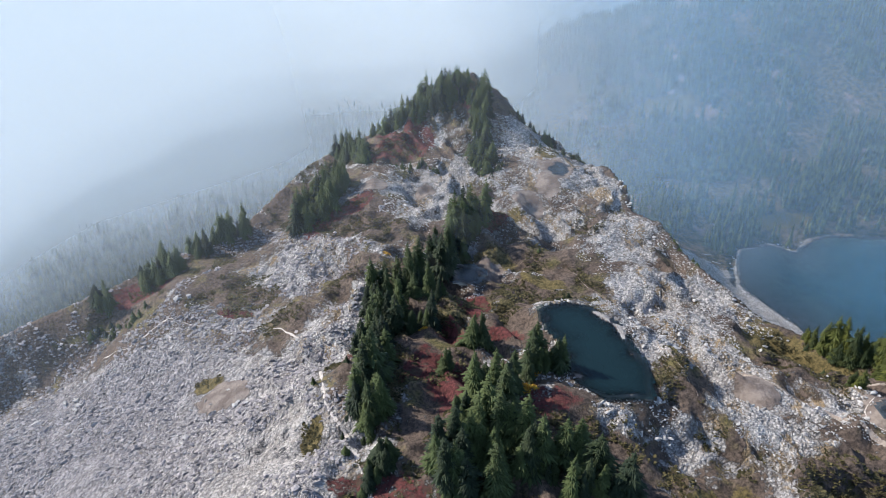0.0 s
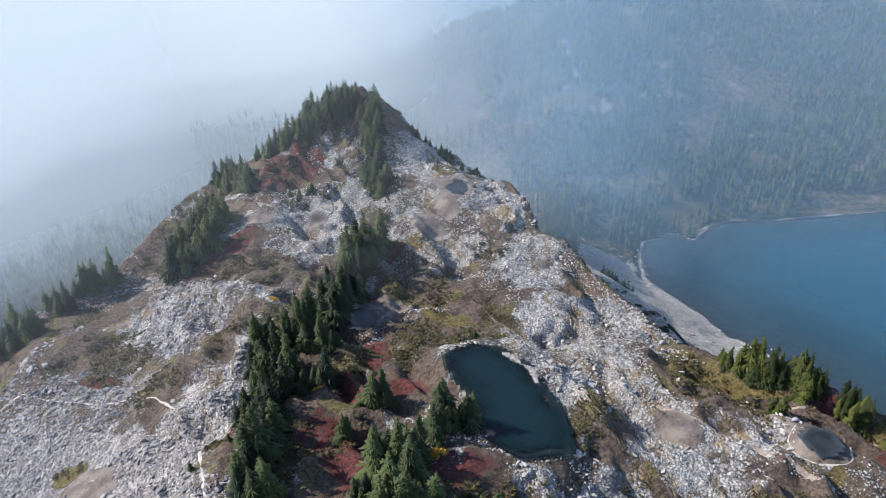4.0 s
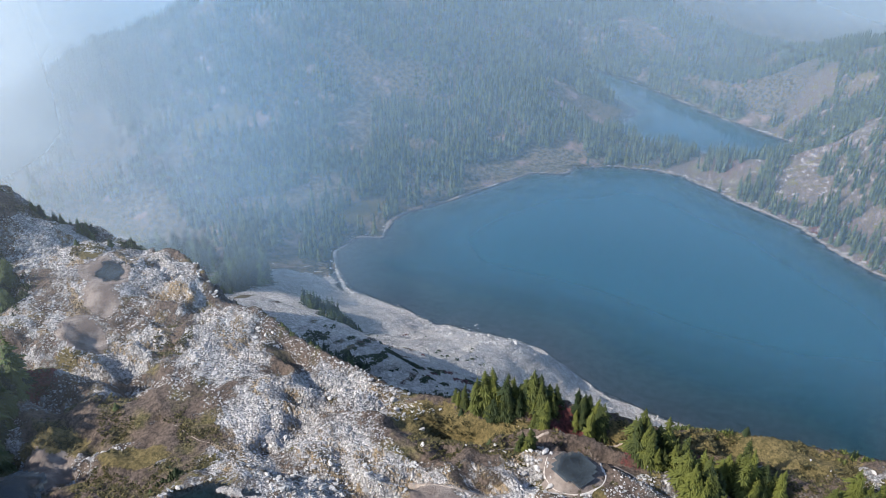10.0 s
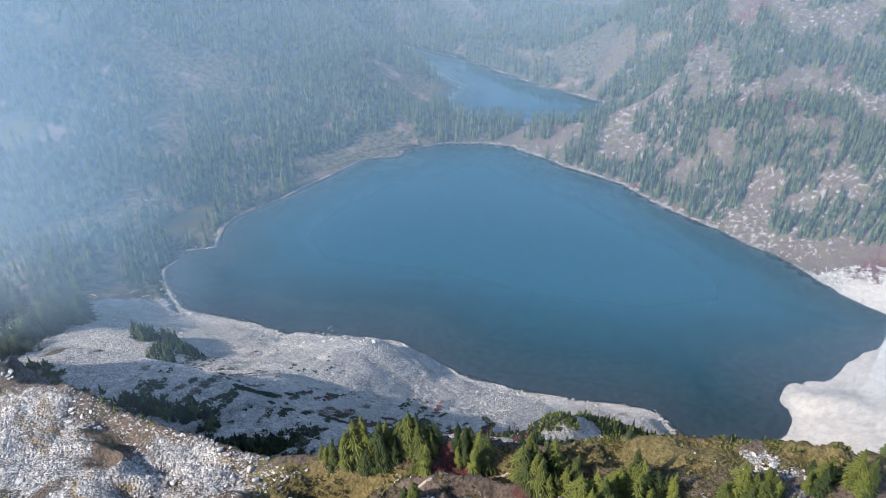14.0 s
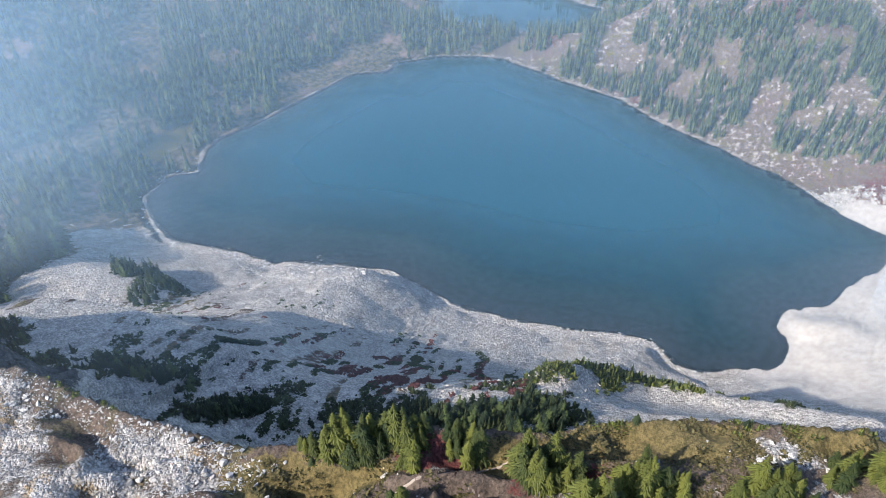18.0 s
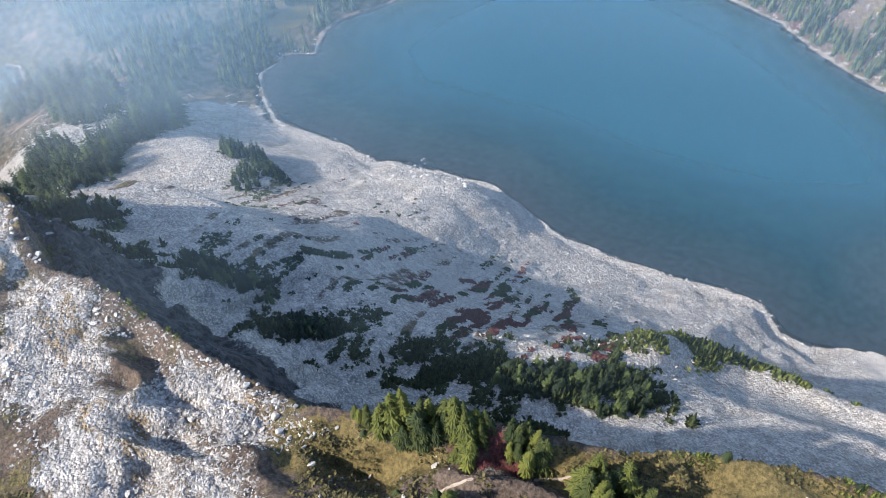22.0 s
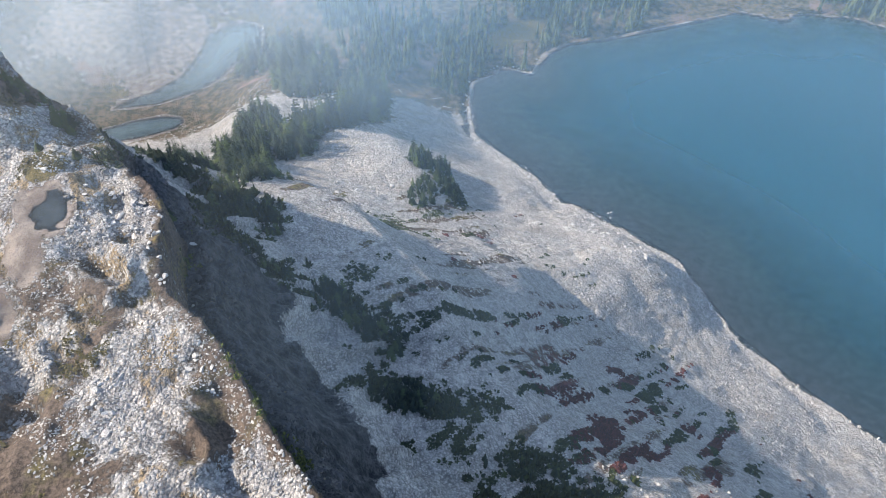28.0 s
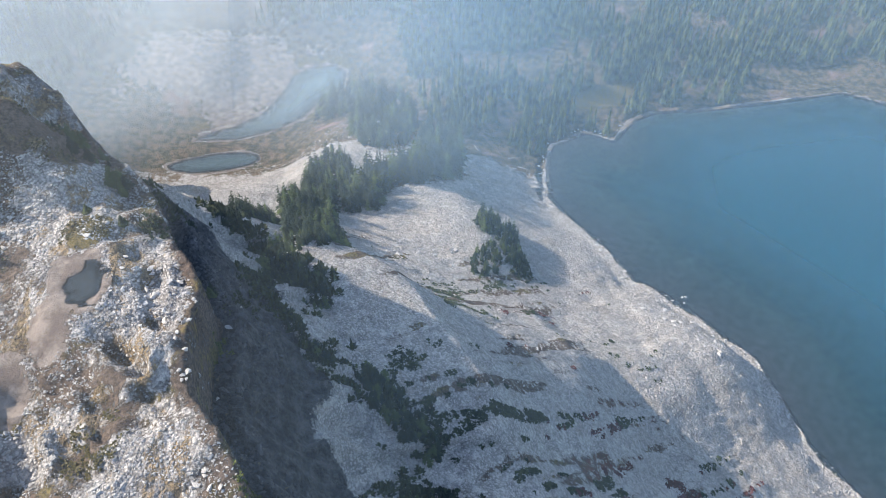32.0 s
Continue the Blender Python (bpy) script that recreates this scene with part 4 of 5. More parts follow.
CLUMPS += [(130, 290, 9, 9, 75, 50, 4, 8, ON_SCREE), (119, 264, 14, 5, 62, 60, 2.5, 5.5, ON_SCREE), (133, 277, 11, 5, 75, 50, 3, 6, ON_SCREE), (54, 216, 14, 6, 100, 80, 2.5, 5.5, SADDLE),
           (60, 202, 7, 4, 110, 40, 2.5, 5, "firs under the cliff"), (61, 179, 5, 2, 130, 14, 2, 4.5, "firs under the cliff")]
CLUMPS += [(46, 252, 9, 5, 60, 44, 4, 8, SADDLE), (60, 288, 24, 9, 80, 90, 7, 13, BEHIND), (62, 224, 9, 4, 0, 44, 3, 6, SADDLE)]
HOLLOW = "firs in the hollow of the scree"
CLUMPS += [(74, 168, 12, 3.6, 120, 100, 1.8, 4.5, HOLLOW), (79, 147, 8, 2.8, 160, 56, 1.5, 3.5, HOLLOW), (108, 107, 9, 5, 155, 80, 2.5, 5, HOLLOW), (118, 96, 8, 6.5, 20, 90, 2.5, 5.5, HOLLOW),
           (95, 128, 9, 3, 160, 36, 1.5, 3.5, HOLLOW)]
backwoods = []
for cx, cy, a, b, turn, count, lo, hi, group in CLUMPS:
    c, s = math.cos(radians(turn)), math.sin(radians(turn))
    spots = []
    tries = 0
    while len(spots) < count and tries < 900:
        tries += 1
        u, v = rng.uniform(-1, 1, 2)
        if u * u + v * v > 1:
            continue
        x, y = cx + u * a * c - v * b * s, cy + u * a * s + v * b * c
        if any((x - p) ** 2 + (y - q) ** 2 < (0.13 * lo + 0.22) ** 2 for p, q in spots) or min(float(shore(np.array(x), np.array(y), w[1])) for w in TARNS) < 0.8:
            continue
        spots.append((x, y))
        tall = 0.8 * lo + (1.05 * hi - 0.8 * lo) * rng.random() ** 1.4
        kind = int(rng.choice([5, 5, 0])) if hi < 5.6 else int(rng.choice([0, 1, 2, 3, 4, 6, 6, 2]))
        kind = int(rng.choice([7, 8, 9])) if group in (EAST, SOUTH_EAST) else kind
        if cy > 135 or cx < -40 or (cx > 50 and group not in (EAST, SOUTH_EAST)):
            backwoods.append((x, y, tall))
        else:
            plant(x, y, tall, kind, group)
for x, y, tall in [(-21.5, 90, 1.6), (-16, 92, 1.5), (-14, 73, 2.0), (-15, 77, 1.6), (-12, 77, 1.4), (-11, 66, 2.2), (24, 112, 1.6), (20, 110, 1.8), (66, 101.5, 1.5), (64, 92, 1.4),
                   (21, 133, 1.5), (110, 50, 2), (104, 58, 1.6), (96, 70, 1.8), (115, 40, 2.4), (28, 190, 2.2), (34, 186, 2.4)]:
    plant(x, y, tall, 5, "dwarf firs of the heath")


# ---------------------------------------------------------------- far woods
def far_tree():
    """A light tree of five ragged skirts, one metre tall."""
    co, faces = [], []
    for k in range(5):
        z0, z1, rad = 0.06 + 0.17 * k, 0.34 + 0.165 * k, 0.155 * (1 - k / 5.8)
        n0 = len(co)
        co.append((0, 0, z1))
        for j in range(10):
            a = j * 0.6283 + k * 0.7
            f = (1.0 if j % 2 else 0.55)
            co.append((rad * f * math.cos(a), rad * f * math.sin(a), z0 - (0.05 if j % 2 else -0.04)))
        faces += [(n0, n0 + 1 + j, n0 + 1 + (j + 1) % 10) for j in range(10)]
    return np.array(co), np.array(faces)


def scatter(name, template, spots, sizes, turns, mat, tilt=None):
    """One mesh of many small forms, each of its own size and turn."""
    co, faces = template
    c, s = np.cos(turns)[:, None], np.sin(turns)[:, None]
    sx, sy, sz = sizes.T[:, :, None]
    x, y, z = co[:, 0] * sx, co[:, 1] * sy, co[:, 2] * sz
    pts = np.stack([x * c - y * s + spots[:, :1], x * s + y * c + spots[:, 1:2], z + spots[:, 2:3]], -1).reshape(-1, 3)
    f = (faces[None] + (np.arange(len(spots)) * len(co))[:, None, None]).reshape(-1, faces.shape[1])
    return raw_mesh(name, pts, f, mat)


fx, fy = rng.uniform(-330, 860, 120000), rng.uniform(-80, 950, 120000)
water = np.minimum.reduce([shore(fx, fy, loop) for _, loop, _ in WATERS])
clear = fbm(fx, fy, 55, 3, 91)
north = (fy + 0.22 * fx > 405) & (fy > 330) & (clear < 0.34) & (fbm(fx, fy, 15, 2, 94) < 0.38)
east = (fx > 428) & (fy < 340) & (clear < 0.35 + 0.0012 * (fy - 60)) & (fbm(fx, fy, 19, 3, 93) > -0.12)
west = (fx < -60) & (along(fx, fy, CREST)[0] > 150) & ~inside(fx, fy, CREST)
keep = (north | east | west) & (water > 2.5) & (patches(fx, fy, GRASS) < 0.4) & (rng.random(len(fx)) < np.where(east, 0.95, 0.6)) & ~((fx < 120) & (fx > -40) & (fy < 520) & (fy > 370))
keep &= ~((fx < 90) & (fx > -20) & (fy > 480) & (fy < 560) & (clear > -0.25))
fx, fy = fx[keep], fy[keep]
tall = rng.uniform(10, 19, len(fx)) * np.where((fx > 420) & (fy < 340), 0.78, 1.0)
spots = np.stack([fx, fy, height(fx, fy) - 0.4], -1)
wide = tall * rng.uniform(0.85, 1.25, len(fx))
tagged(scatter("far_woods", far_tree(), spots, np.stack([wide, wide, tall], -1), rng.uniform(0, 6.28, len(fx)), haze_paled_needles),
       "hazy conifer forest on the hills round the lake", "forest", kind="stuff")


back = np.array(backwoods)
on_crest = (back[:, 0] < 50) & (back[:, 1] < 228)
for k in range(8):
    full = k < 4
    co, faces = crown_mesh(10, (3.1, 2.5, 2.8, 3.3, 2.7, 2.1, 2.4, 2.9)[k], 30 + k, 0.04 if full else 0.1, (0.3, 0, -0.3, 0.1)[k % 4], 20 if full else 12, 7 if full else 5)
    some = back[on_crest][k::4] if full else back[~on_crest][k - 4::4]
    high = some[:, 2] / 10
    wide = high * rng.uniform(0.85, 1.2, len(some)) * np.where(some[:, 2] < 5, 1.3, 1.0)
    tagged(scatter("hillside_firs", (np.array(co), np.array(faces)), np.stack([some[:, 0], some[:, 1], height(some[:, 0], some[:, 1]) - 0.3], -1),
                   np.stack([wide, wide, high], -1), rng.uniform(0, 6.28, len(some)), near_needles),
           "dark firs on the summit knob and western brink" if full else "dark firs on the saddle and round the scree", "trees", kind="stuff")


# ---------------------------------------------------------------- dwarf scrub of the scree
def tuft():
    co, faces = [], []
    r = np.random.default_rng(3)
    for k in range(11):
        a, e = r.random() * 6.28, 0.2 + 1.0 * r.random()
        way = np.array([math.cos(a) * math.cos(e), math.sin(a) * math.cos(e), math.sin(e)])
        side = np.array([-math.sin(a), math.cos(a), 0])
        n0 = len(co)
        co += [way * 0.15, way * 0.6 + side * 0.24, way * (0.95 + 0.2 * r.random()), way * 0.6 - side * 0.24 - np.array([0, 0, 0.06])]
        faces += [(n0, n0 + 1, n0 + 2), (n0, n0 + 2, n0 + 3)]
    return np.array(co), np.array(faces)


TUFT = tuft()
# DARK scrub has shade in its needle colour, SUNNY scrub has sunlight
DARK, SUNNY = "low dwarf fir thicket painted shade-dark on pale scree", "low dwarf fir mat painted sunlit yellow-green on a stony ridge"
# scrub: x, y, half length, half width, turn, size
SCRUB = []
SCRUB += [(71, 171, 9, 4.5, 130, 1.5, DARK), (78, 162, 5, 4, 120, 1.4, DARK), (78, 149, 10, 4, 150, 1.3, DARK), (88, 143, 8, 3.5, 160, 1.2, DARK), (91, 137, 7, 3, 20, 1.2, DARK),
          (126, 290, 8, 4, 70, 1.6, DARK), (133, 269, 8, 4, 80, 1.6, DARK), (62, 203, 7, 3.5, 110, 2.0, DARK), (51, 198, 10, 4, 100, 1.7, DARK), (56, 190, 7, 3.5, 110, 1.5, DARK),
          (58, 210, 8, 4, 110, 1.7, DARK), (49, 182, 5, 1.6, 95, 1.0, DARK), (53, 213, 8, 4, 110, 1.8, DARK), (61, 178, 6, 2.4, 120, 1.2, DARK)]
SCRUB += [(48, 226, 9, 5, 110, 1.8, DARK), (70, 232, 8, 4, 40, 1.6, DARK), (113, 104, 9, 6, 20, 1.8, DARK), (122, 94, 7, 5, 120, 1.8, DARK), (104, 110, 8, 5, 30, 1.7, DARK),
          (97, 100, 8, 4, 130, 1.7, DARK), (82, 145, 11, 4, -17, 1.2, DARK), (97, 130, 7, 4, -25, 1.3, DARK), (102, 117, 12, 6, -27, 1.7, DARK), (124, 101, 7, 8, -21, 1.8, DARK),
          (92, 122, 8, 4, 150, 1.5, DARK), (140, 101, 8, 3.5, 160, 1.6, SUNNY), (146, 100, 7, 3, 150, 1.5, SUNNY), (158, 93, 7, 3.5, 140, 1.6, SUNNY)]
SCRUB += [(150, 92, 8, 2.5, 165, 1.3, SUNNY), (152, 96, 8, 3, 150, 1.7, SUNNY), (164, 86, 7, 3, 120, 1.7, SUNNY), (168, 73, 8, 2.6, 95, 1.5, SUNNY), (171, 57, 9, 2.6, 95, 1.1, DARK),
          (26, 222, 12, 4, 130, 1.6, DARK), (36, 205, 8, 3, 120, 1.4, DARK), (58, 126, 4, 0.9, 110, 0.7, SUNNY), (52.5, 140, 5, 1.0, 110, 0.7, SUNNY), (47.5, 169, 4, 1.0, 95, 0.7, SUNNY),
          (68.5, 101, 3, 1.2, 130, 0.7, SUNNY), (14, 178, 5, 3, 90, 0.9, DARK), (22, 111, 3.5, 1.5, 40, 0.7, DARK), (38, 187, 4, 2, 120, 0.9, DARK)]
SCRUB += [(107, 53, 8, 1.5, 120, 0.8, SUNNY), (92, 75, 6, 1.2, 130, 0.6, SUNNY), (42, 232, 8, 5, 110, 1.7, DARK), (33, 214, 7, 3, 120, 1.3, DARK), (60, 180, 5, 2, 140, 1.2, DARK),
          (176, 48, 9, 2.4, 100, 1.2, DARK), (50, 152, 4, 0.8, 110, 0.8, SUNNY), (54, 134, 5, 0.8, 110, 0.7, SUNNY), (61, 117, 5, 0.8, 120, 0.7, SUNNY)]
beds = {DARK: [], SUNNY: []}
for cx, cy, a, b, turn, size, label in SCRUB:
    count = int(30 + a * b * 8.0 / max(0.5, size))
    u, v = rng.normal(0, 0.55, count), rng.normal(0, 0.55, count)
    c, s = math.cos(radians(turn)), math.sin(radians(turn))
    x, y = cx + u * a * c - v * b * s, cy + u * a * s + v * b * c
    ok = fbm(x, y, 5, 3, 95) > -0.12
    x, y = x[ok], y[ok]
    k = size * rng.uniform(0.3, 0.85, len(x))
    beds[label].append(np.stack([x, y, height(x, y) - 0.1, k * 1.15, k * 1.15, k * rng.uniform(0.8, 1.5, len(x))], -1))
for label, rows in beds.items():
    rows = np.concatenate(rows)
    tips = rows[::2].copy()
    tips[:, 3:5] *= 3.4
    tips[:, 5] *= rng.uniform(1.3, 2.4, len(tips))
    tagged(scatter("dwarf_fir_tips", far_tree(), tips[:, :3], tips[:, 3:], rng.uniform(0, 6.28, len(tips)), shade_needles if label == DARK else sunlit_shrub_needles), label, "shrubs", kind="stuff")
    tagged(scatter("dwarf_fir_scrub", TUFT, rows[:, :3], rows[:, 3:], rng.uniform(0, 6.28, len(rows)), shade_needles if label == DARK else sunlit_shrub_needles), label, "shrubs", kind="stuff")


# ---------------------------------------------------------------- shrub rows of the bowl
bx, by = rng.uniform(66, 205, 160000), rng.uniform(104, 262, 160000)
row = smooth(fbm((bx * 0.89 + by * 0.46) / 9, by * 0.89 - bx * 0.46 + 1.2 * fbm(bx, by, 12, 2, 74), 2.6, 3, 71), -0.05, 0.5) * smooth(fbm(bx, by, 3.0, 2, 76), -0.35, 0.05)
bowl = smooth(bx, 66, 84) * (1 - smooth(bx, 150, 200)) * (0.30 + 0.70 * (1 - smooth(by, 172, 190))) * (0.55 + 0.6 * smooth(fbm(bx, by, 20, 2, 75), -0.3, 0.3))
crimson_spot = patches(bx, by, RED)
ok = ~inside(bx, by, CREST) & (along(bx, by, CREST)[0] > 12) & (np.maximum(row * bowl, crimson_spot * (0.3 + 0.8 * row)) > 0.24 + 0.5 * rng.random(len(bx)))
bx, by, crimson_spot = bx[ok], by[ok], crimson_spot[ok]
ruddy = needle_material("red_leaves", (0.035, 0.016, 0.016), (0.12, 0.042, 0.04), True)
scarlet = np.maximum(crimson_spot, 0.75 * smooth(fbm(bx, by, 14, 2, 77), 0.0, 0.5) * smooth(bx, 92, 120)) > 0.25 + 0.4 * rng.random(len(bx))
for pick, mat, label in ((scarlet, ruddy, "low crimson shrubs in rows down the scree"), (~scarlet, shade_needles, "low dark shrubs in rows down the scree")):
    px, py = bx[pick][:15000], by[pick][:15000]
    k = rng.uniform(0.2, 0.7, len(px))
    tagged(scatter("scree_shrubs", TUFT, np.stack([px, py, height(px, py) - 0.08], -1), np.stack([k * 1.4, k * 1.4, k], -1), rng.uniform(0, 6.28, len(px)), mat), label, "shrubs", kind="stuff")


# ---------------------------------------------------------------- low growth of the heath
hx, hy = rng.uniform(-85, 112, 130000), rng.uniform(44, 215, 130000)
low = np.maximum.reduce([patches(hx, hy, HEATH), patches(hx, hy, RED), patches(hx, hy, GRASS)])
ok = inside(hx, hy, CREST) & (low > 0.35 + 0.4 * rng.random(len(hx))) & (patches(hx, hy, SOIL) < 0.35) & (fbm(hx, hy, 4, 2, 107) > 0.0)
ok &= np.minimum.reduce([shore(hx, hy, w[1]) for w in TARNS]) > 0.8
hx, hy = hx[ok][:26000], hy[ok][:26000]
k = rng.uniform(0.16, 0.5, len(hx))
heath_needles = needle_material("heather", (0.022, 0.024, 0.012), (0.12, 0.10, 0.04), True)
tagged(scatter("heather", TUFT, np.stack([hx, hy, height(hx, hy) - 0.08], -1), np.stack([k * 1.5, k * 1.5, k], -1), rng.uniform(0, 6.28, len(hx)), heath_needles),
       "low brown and olive heather tufts on the crest", "heather", kind="stuff")
gold = needle_material("autumn_leaves", (0.30, 0.13, 0.02), (0.62, 0.42, 0.05), True)
for x, y, r in [(14.5, 87, 1.0), (12.5, 83.5, 1.3), (13.6, 84.4, 0.8), (-3.5, 103, 0.8), (-12, 131, 0.7)]:
    q = np.random.default_rng(int(x * 10 + 500)).normal(0, 0.5, (26, 2)) * r
    ob = scatter("autumn_bush", TUFT, np.stack([q[:, 0], q[:, 1], height(x + q[:, 0], y + q[:, 1]) - height(x, y)], -1), np.full((26, 3), 0.5 * r), rng.uniform(0, 6.28, 26), gold)
    ob.location = (x, y, float(height(x, y)))
    tagged(ob, "low bush in golden autumn leaf beside firs", "bush", "autumn bushes")


# ---------------------------------------------------------------- stones
def stone_form(seed, points=11, flat=0.6):
    bm = bmesh.new()
    r = np.random.default_rng(seed)
    for p in r.normal(0, 1, (points, 3)):
        p = p / np.linalg.norm(p) * r.uniform(0.8, 1.05)
        bm.verts.new((p[0], p[1] * 0.8, p[2] * flat))
    bmesh.ops.convex_hull(bm, input=bm.verts)
    for v in [v for v in bm.verts if not v.link_faces]:
        bm.verts.remove(v)
    bmesh.ops.triangulate(bm, faces=bm.faces)
    bm.verts.index_update()
    co, faces = np.array([v.co[:] for v in bm.verts]), np.array([[v.index for v in f.verts] for f in bm.faces])
    bm.free()
    return co, faces


def stones(name, count, box, least, most, rule, label, forms=4, mat=None):
    """Loose stones where the rule allows them, in one object for each form."""
    for k in range(forms):
        n = count // forms
        x, y = rng.uniform(box[0], box[1], n * 4), rng.uniform(box[2], box[3], n * 4)
        x, y = (q[rule(x, y)][:n] for q in (x, y))
        size = least * (most / least) ** (rng.random(len(x)) ** 2.2)
        sizes = np.stack([size * rng.uniform(0.7, 1.4, len(x)), size * rng.uniform(0.7, 1.2, len(x)), size * rng.uniform(0.6, 1.2, len(x))], -1)
        ob = scatter(name, stone_form(20 + k, 9), np.stack([x, y, height(x, y) + 0.1 * size], -1), sizes, rng.uniform(0, 6.28, len(x)), mat or rock_mat)
        tagged(ob, label, "stones", kind="stuff")


def dry(x, y):
    return np.minimum.reduce([shore(x, y, w[1]) for w in TARNS]) > 1.0


def crest_rule(x, y):
    soft = np.maximum.reduce([patches(x, y, HEATH) + 0.3 - 0.6 * patches(x, y, ROCK) - 0.5 * (x < -25), patches(x, y, RED), patches(x, y, SOIL)])
    return inside(x, y, CREST) & dry(x, y) & ((along(x, y, RIM)[0] > 1.0 + 2.6 * fbm(x, y, 8, 2, 98)) | (x < 40)) & (soft < 0.35 + 0.25 * fbm(x, y, 6, 2, 97)) & (fbm(x, y, 11, 2, 99) > -0.35)


def scree_rule(x, y):
    w = shore(x, y, LAKE)
    return ~inside(x, y, CREST) & (w > 0.3) & (along(x, y, CREST)[0] > 20) & (fbm(x, y, 16, 2, 101) > -0.25) & (np.maximum(patches(x, y, RED), patches(x, y, GRASS)) < 0.3)


stones("crest_stones", 44000, (-16, 112, 44, 215), 0.09, 0.36, crest_rule, "pale broken stones strewn over the crest")
stones("crest_blocks", 5200, (-42, 112, 44, 222), 0.22, 0.75, lambda x, y: crest_rule(x, y) & (patches(x, y, ROCK) > 0.45) & (fbm(x, y, 9, 2, 109) > -0.05), "tilted slabs and blocks of pale crest rock", mat=block_mat)
stones("talus_stones", 24000, (-105, -14, 60, 160), 0.14, 0.7, crest_rule, "grey angular blocks of the western talus", mat=talus_mat)
stones("cliff_rocks", 1500, (32, 70, 122, 225), 0.3, 1.1, lambda x, y: ~inside(x, y, CREST) & (along(x, y, CREST)[0] > 1.5) & (along(x, y, CREST)[0] < 8 + 3 * fbm(x, y, 9, 2, 68)), "jagged cliff rock with its shade painted dark", mat=cliff_mat)
stones("scree_stones", 36000, (62, 250, 90, 345), 0.14, 0.55, scree_rule, "pale scree blocks above the lake shore", mat=scree_mat)
stones("valley_stones", 8000, (5, 110, 238, 400), 0.18, 0.6, scree_rule, "pale rubble of the slope above the low ponds", mat=scree_mat)
stones("shore_stones", 2600, (150, 262, 85, 385), 0.25, 1.1, lambda x, y: np.abs(shore(x, y, LAKE) - 1.5) < 2.6, "bleached stones along the lake shore")


def boulder(seed, flat):
    co, faces = stone_form(seed, 12, flat)
    return raw_mesh("boulder", co, faces, boulder_mat)


BOULDERS = [boulder(40, 0.75), boulder(41, 0.6), boulder(42, 0.85), boulder(43, 0.5), boulder(44, 0.7)]
laid = set()


def lay(x, y, size, label, group, turn=None, tilt=(0, 0)):
    k = int(rng.integers(len(BOULDERS)))
    m = pose(x, y, float(height(x, y)) + 0.12 * size, tilt[0] + rng.normal(0, 7), tilt[1] + rng.normal(0, 7), rng.uniform(0, 360) if turn is None else turn)
    ob = BOULDERS[k] if k not in laid else copy_thing(BOULDERS[k], m)
    laid.add(k)
    ob.matrix_basis = m
    size *= 0.62
    ob.scale = (size * rng.uniform(0.8, 1.25), size * rng.uniform(0.7, 1.0), size * rng.uniform(0.7, 1.0))
    return tagged(ob, label, "boulder", group)


FIELDS = [(63, 95, 9, 6, 130, 26, 0.35, 1.0, "pale boulder in the brown heath", "boulders of the heath"),
          (66, 84, 4, 3, 30, 26, 0.35, 1.1, "white boulder beside the dry pan", "boulders by the pan"),
          (54, 78, 9, 4, 20, 22, 0.4, 1.3, "jagged white rock on the crest", "boulders of the crest"),
          (-42, 92, 9, 6, 20, 20, 0.5, 1.3, "grey angular boulder on the talus", "boulders of the talus"),
          (-62, 112, 22, 12, 20, 36, 0.5, 1.6, "grey angular boulder on the talus", "boulders of the talus"),
          (58, 112, 8, 3, 115, 22, 0.6, 1.7, "tilted grey slab on the brink", "slabs of the brink"),
          (46, 160, 3, 9, 0, 20, 0.6, 1.5, "white ledge rock above the cliff", "ledge rocks"),
          (38, 172, 7, 6, 0, 26, 0.6, 1.7, "white ledge rock above the cliff", "ledge rocks"),
          ]
FIELDS += [(41, 98, 7, 12, 10, 28, 0.5, 1.4, "white ledge rock above the tarn", "ledge rocks"),
          (33, 76, 5, 5, 0, 16, 0.5, 1.3, "white ledge rock above the tarn", "ledge rocks"),
          (20, 106, 4, 2, 0, 12, 0.5, 1.1, "grey rock on the tarn's bank", "rocks of the bank"),
          (100, 53, 10, 3, 120, 26, 0.4, 1.0, "white rock in the brown heath", "boulders of the south-eastern crest"),
          (18, 186, 7, 5, 0, 24, 0.5, 1.2, "white block under the knob", "blocks of the knob"),
          (190, 232, 20, 14, 110, 40, 0.7, 1.8, "pale block on the stony lobe", "blocks of the lobe"),
          (204, 262, 2, 1, 30, 3, 0.9, 1.7, "pale block at the water's edge", "blocks of the shore"),
          (90, 262, 14, 10, 30, 30, 0.7, 1.7, "pale block of the upper scree", "blocks of the upper scree"),
          (250, 112, 4, 2, 120, 9, 0.5, 1.2, "reddish block at the water's edge", "blocks of the shore")]
for cx, cy, a, b, turn, count, lo, hi, label, group in FIELDS:
    c, s = math.cos(radians(turn)), math.sin(radians(turn))
    slab = "slab" in label
    for _ in range(count):
        u, v = rng.normal(0, 0.55, 2)
        x, y = cx + u * a * c - v * b * s, cy + u * a * s + v * b * c
        if not bool(dry(np.array(x), np.array(y))):
            continue
        ob = lay(x, y, lo + (hi - lo) * rng.random() ** 2, label, group, 20 + rng.normal(0, 12) if slab else None, (0, 28) if slab else (0, 0))


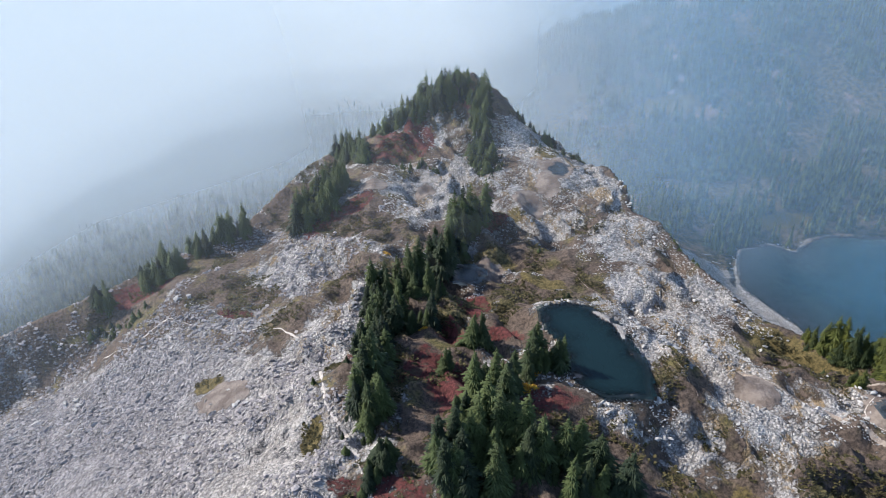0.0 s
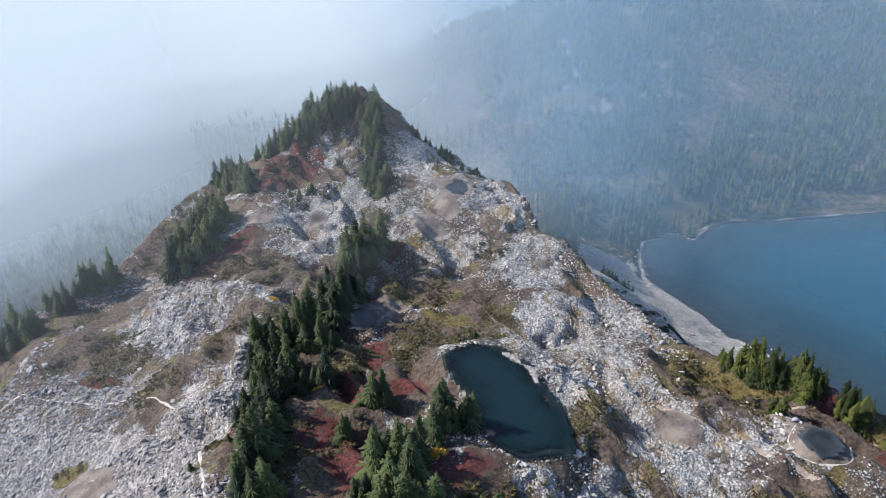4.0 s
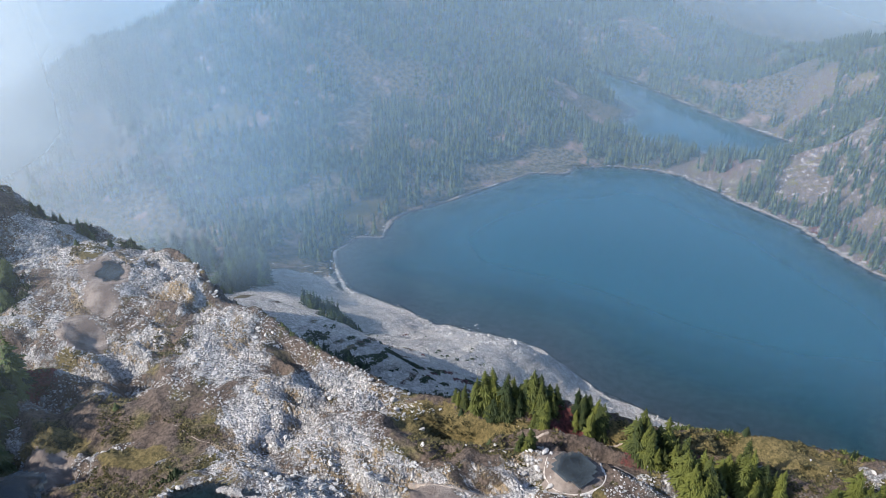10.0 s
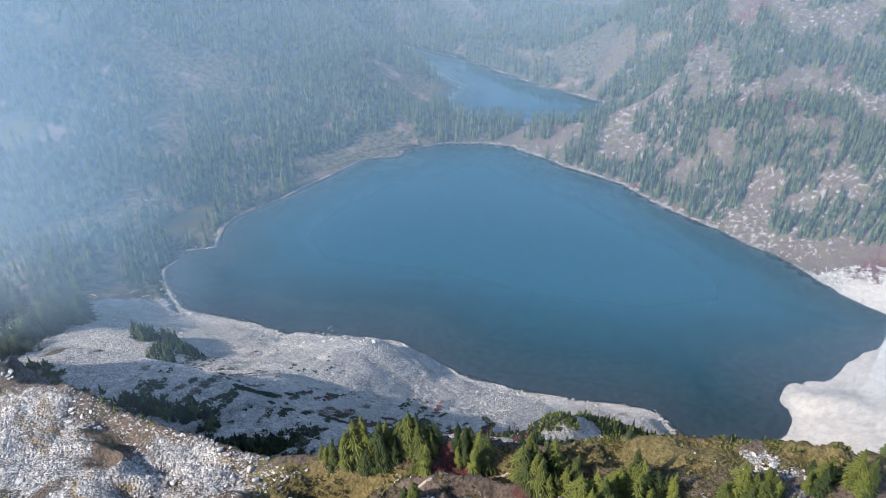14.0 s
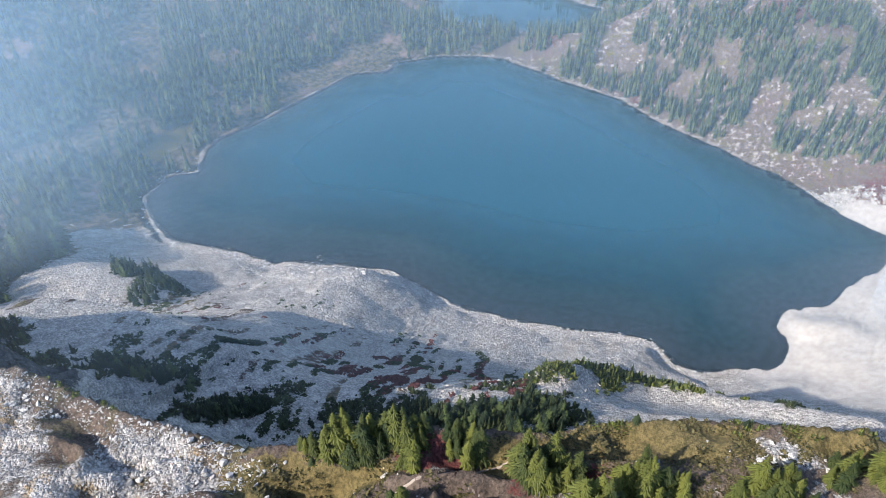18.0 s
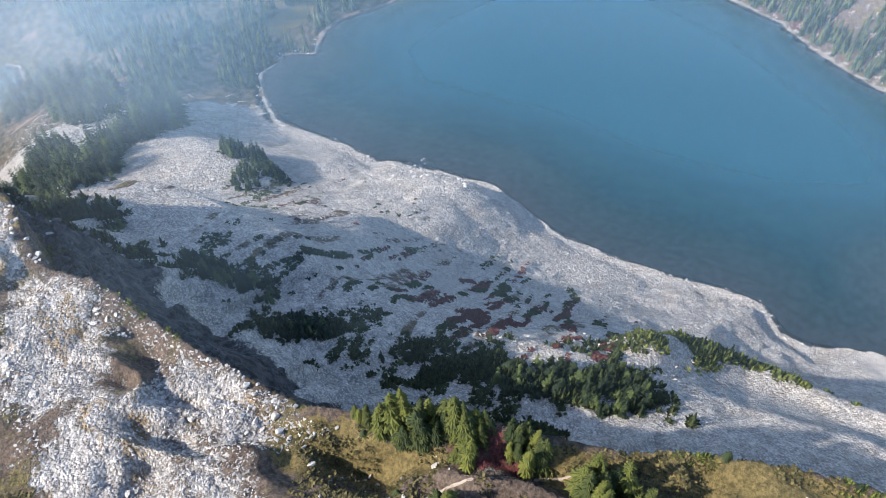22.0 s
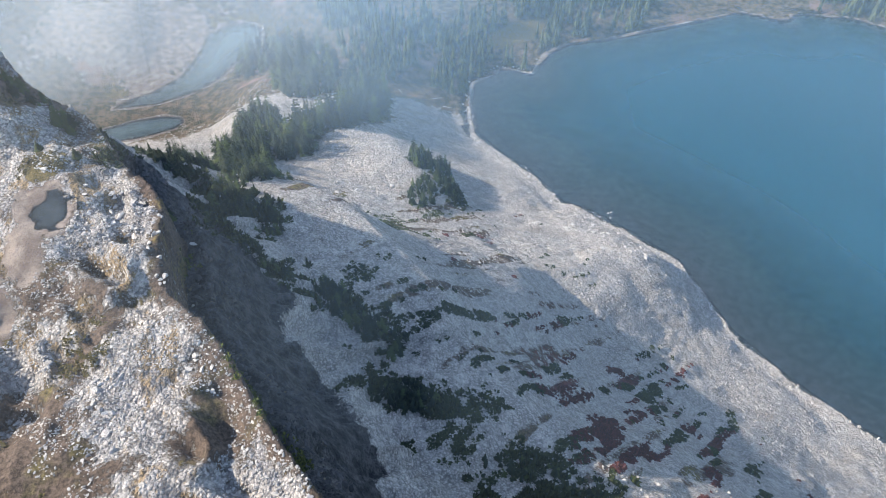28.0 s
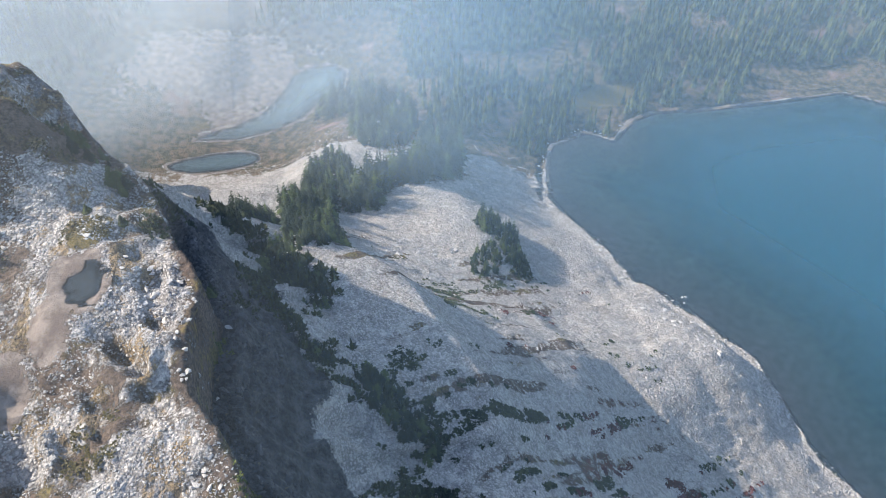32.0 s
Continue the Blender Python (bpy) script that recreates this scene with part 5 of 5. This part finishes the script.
# ---------------------------------------------------------------- paths
def trail(points, width, label, mat=None):
    pts = []
    for a, b in zip(points[:-1], points[1:]):
        n = max(2, int(math.hypot(b[0] - a[0], b[1] - a[1]) / 0.6))
        pts += [(a[0] + (b[0] - a[0]) * i / n, a[1] + (b[1] - a[1]) * i / n) for i in range(n)]
    pts = np.array(pts + [points[-1]], float)
    for _ in range(6):
        pts[1:-1] = (pts[:-2] + pts[1:-1] * 2 + pts[2:]) / 4
    pts[:, 0] += 0.35 * fbm(pts[:, 0], pts[:, 1], 4, 2, 103)
    way = np.gradient(pts, axis=0)
    way /= np.linalg.norm(way, axis=1)[:, None]
    side = np.stack([-way[:, 1], way[:, 0]], -1)
    w = width * (0.8 + 0.5 * fbm(pts[:, 0], pts[:, 1], 2.5, 2, 105))[:, None]
    rows = [pts + side * w * f for f in (-0.5, -0.2, 0.2, 0.5)]
    co = np.concatenate([np.column_stack([r, height(r[:, 0], r[:, 1]) + z]) for r, z in zip(rows, (-0.06, 0.035, 0.035, -0.06))])
    n = len(pts)
    faces = [(k * n + i, (k + 1) * n + i, (k + 1) * n + i + 1, k * n + i + 1) for k in range(3) for i in range(n - 1)]
    return tagged(raw_mesh("footpath", co, np.array(faces), mat or path_mat, True), label, "path", kind="structure")


trail([(-9, 64), (-12, 71), (-14, 77), (-18, 83), (-20, 89), (-21, 94)], 0.8, "narrow trodden path through red heath", pale_path)
trail([(-24, 104), (-33, 114), (-41, 115), (-52, 119), (-59, 123), (-66, 119), (-74, 121)], 0.6, "narrow trodden path across the talus", pale_path)
trail([(50, 93), (55, 86), (60, 79), (66, 71), (72, 63)], 0.9, "narrow trodden path over the crest")
trail([(74, 82), (76, 77), (76, 72), (78, 66), (80, 60)], 0.8, "narrow trodden path round the pan")
trail([(62, 91), (68, 89), (73, 86), (77, 84), (82, 80)], 0.45, "narrow trodden path round the pan")
trail([(68.5 + 4.6 * math.cos(0.4 * k), 79.3 + 4.4 * math.sin(0.4 * k)) for k in range(17)], 0.35, "pale dried rim of the round pan", pale_path)
trail([(119, 110), (116, 104), (111, 98), (106, 91)], 1.5, "pale gully of rubble between dark thickets", pale_path)
trail([(27, 124), (30, 117), (33, 111), (38, 103), (36, 92), (39, 82)], 0.22, "faint trodden path above the tarn")


# ---------------------------------------------------------------- dead wood
def log(x, y, length, thick, turn, label):
    co, faces = trunk_mesh(length, thick)
    top = raw_mesh("dead_log", np.array(co), np.array(faces), dead_mat, True)
    top.matrix_basis = pose(x, y, float(height(x, y)) + thick * 0.6, 86, 0, turn)
    return tagged(top, label, "log", "bleached driftwood")


for x, y, length, turn in [(160, 357, 9, 50), (163, 352, 7, 20), (156, 362, 8, 80), (167, 346, 6, 110), (140, 368, 9, 10), (170, 338, 5, 70), (172, 322, 6, 140), (152, 350, 6, 30)]:
    log(x, y, 0.6 * length, 0.2, turn, "bleached drift log on the lake shore")
for x, y, tall in [(8, 76, 5.5), (50, 226, 5)]:
    snag = raw_mesh("dead_tree", *[np.array(q) for q in trunk_mesh(tall, 0.16, 0.3)], dead_mat, True)
    snag.matrix_basis = pose(x, y, float(height(x, y)), 2, 3, 40)
    tagged(snag, "bare grey dead trunk standing among firs", "dead tree")
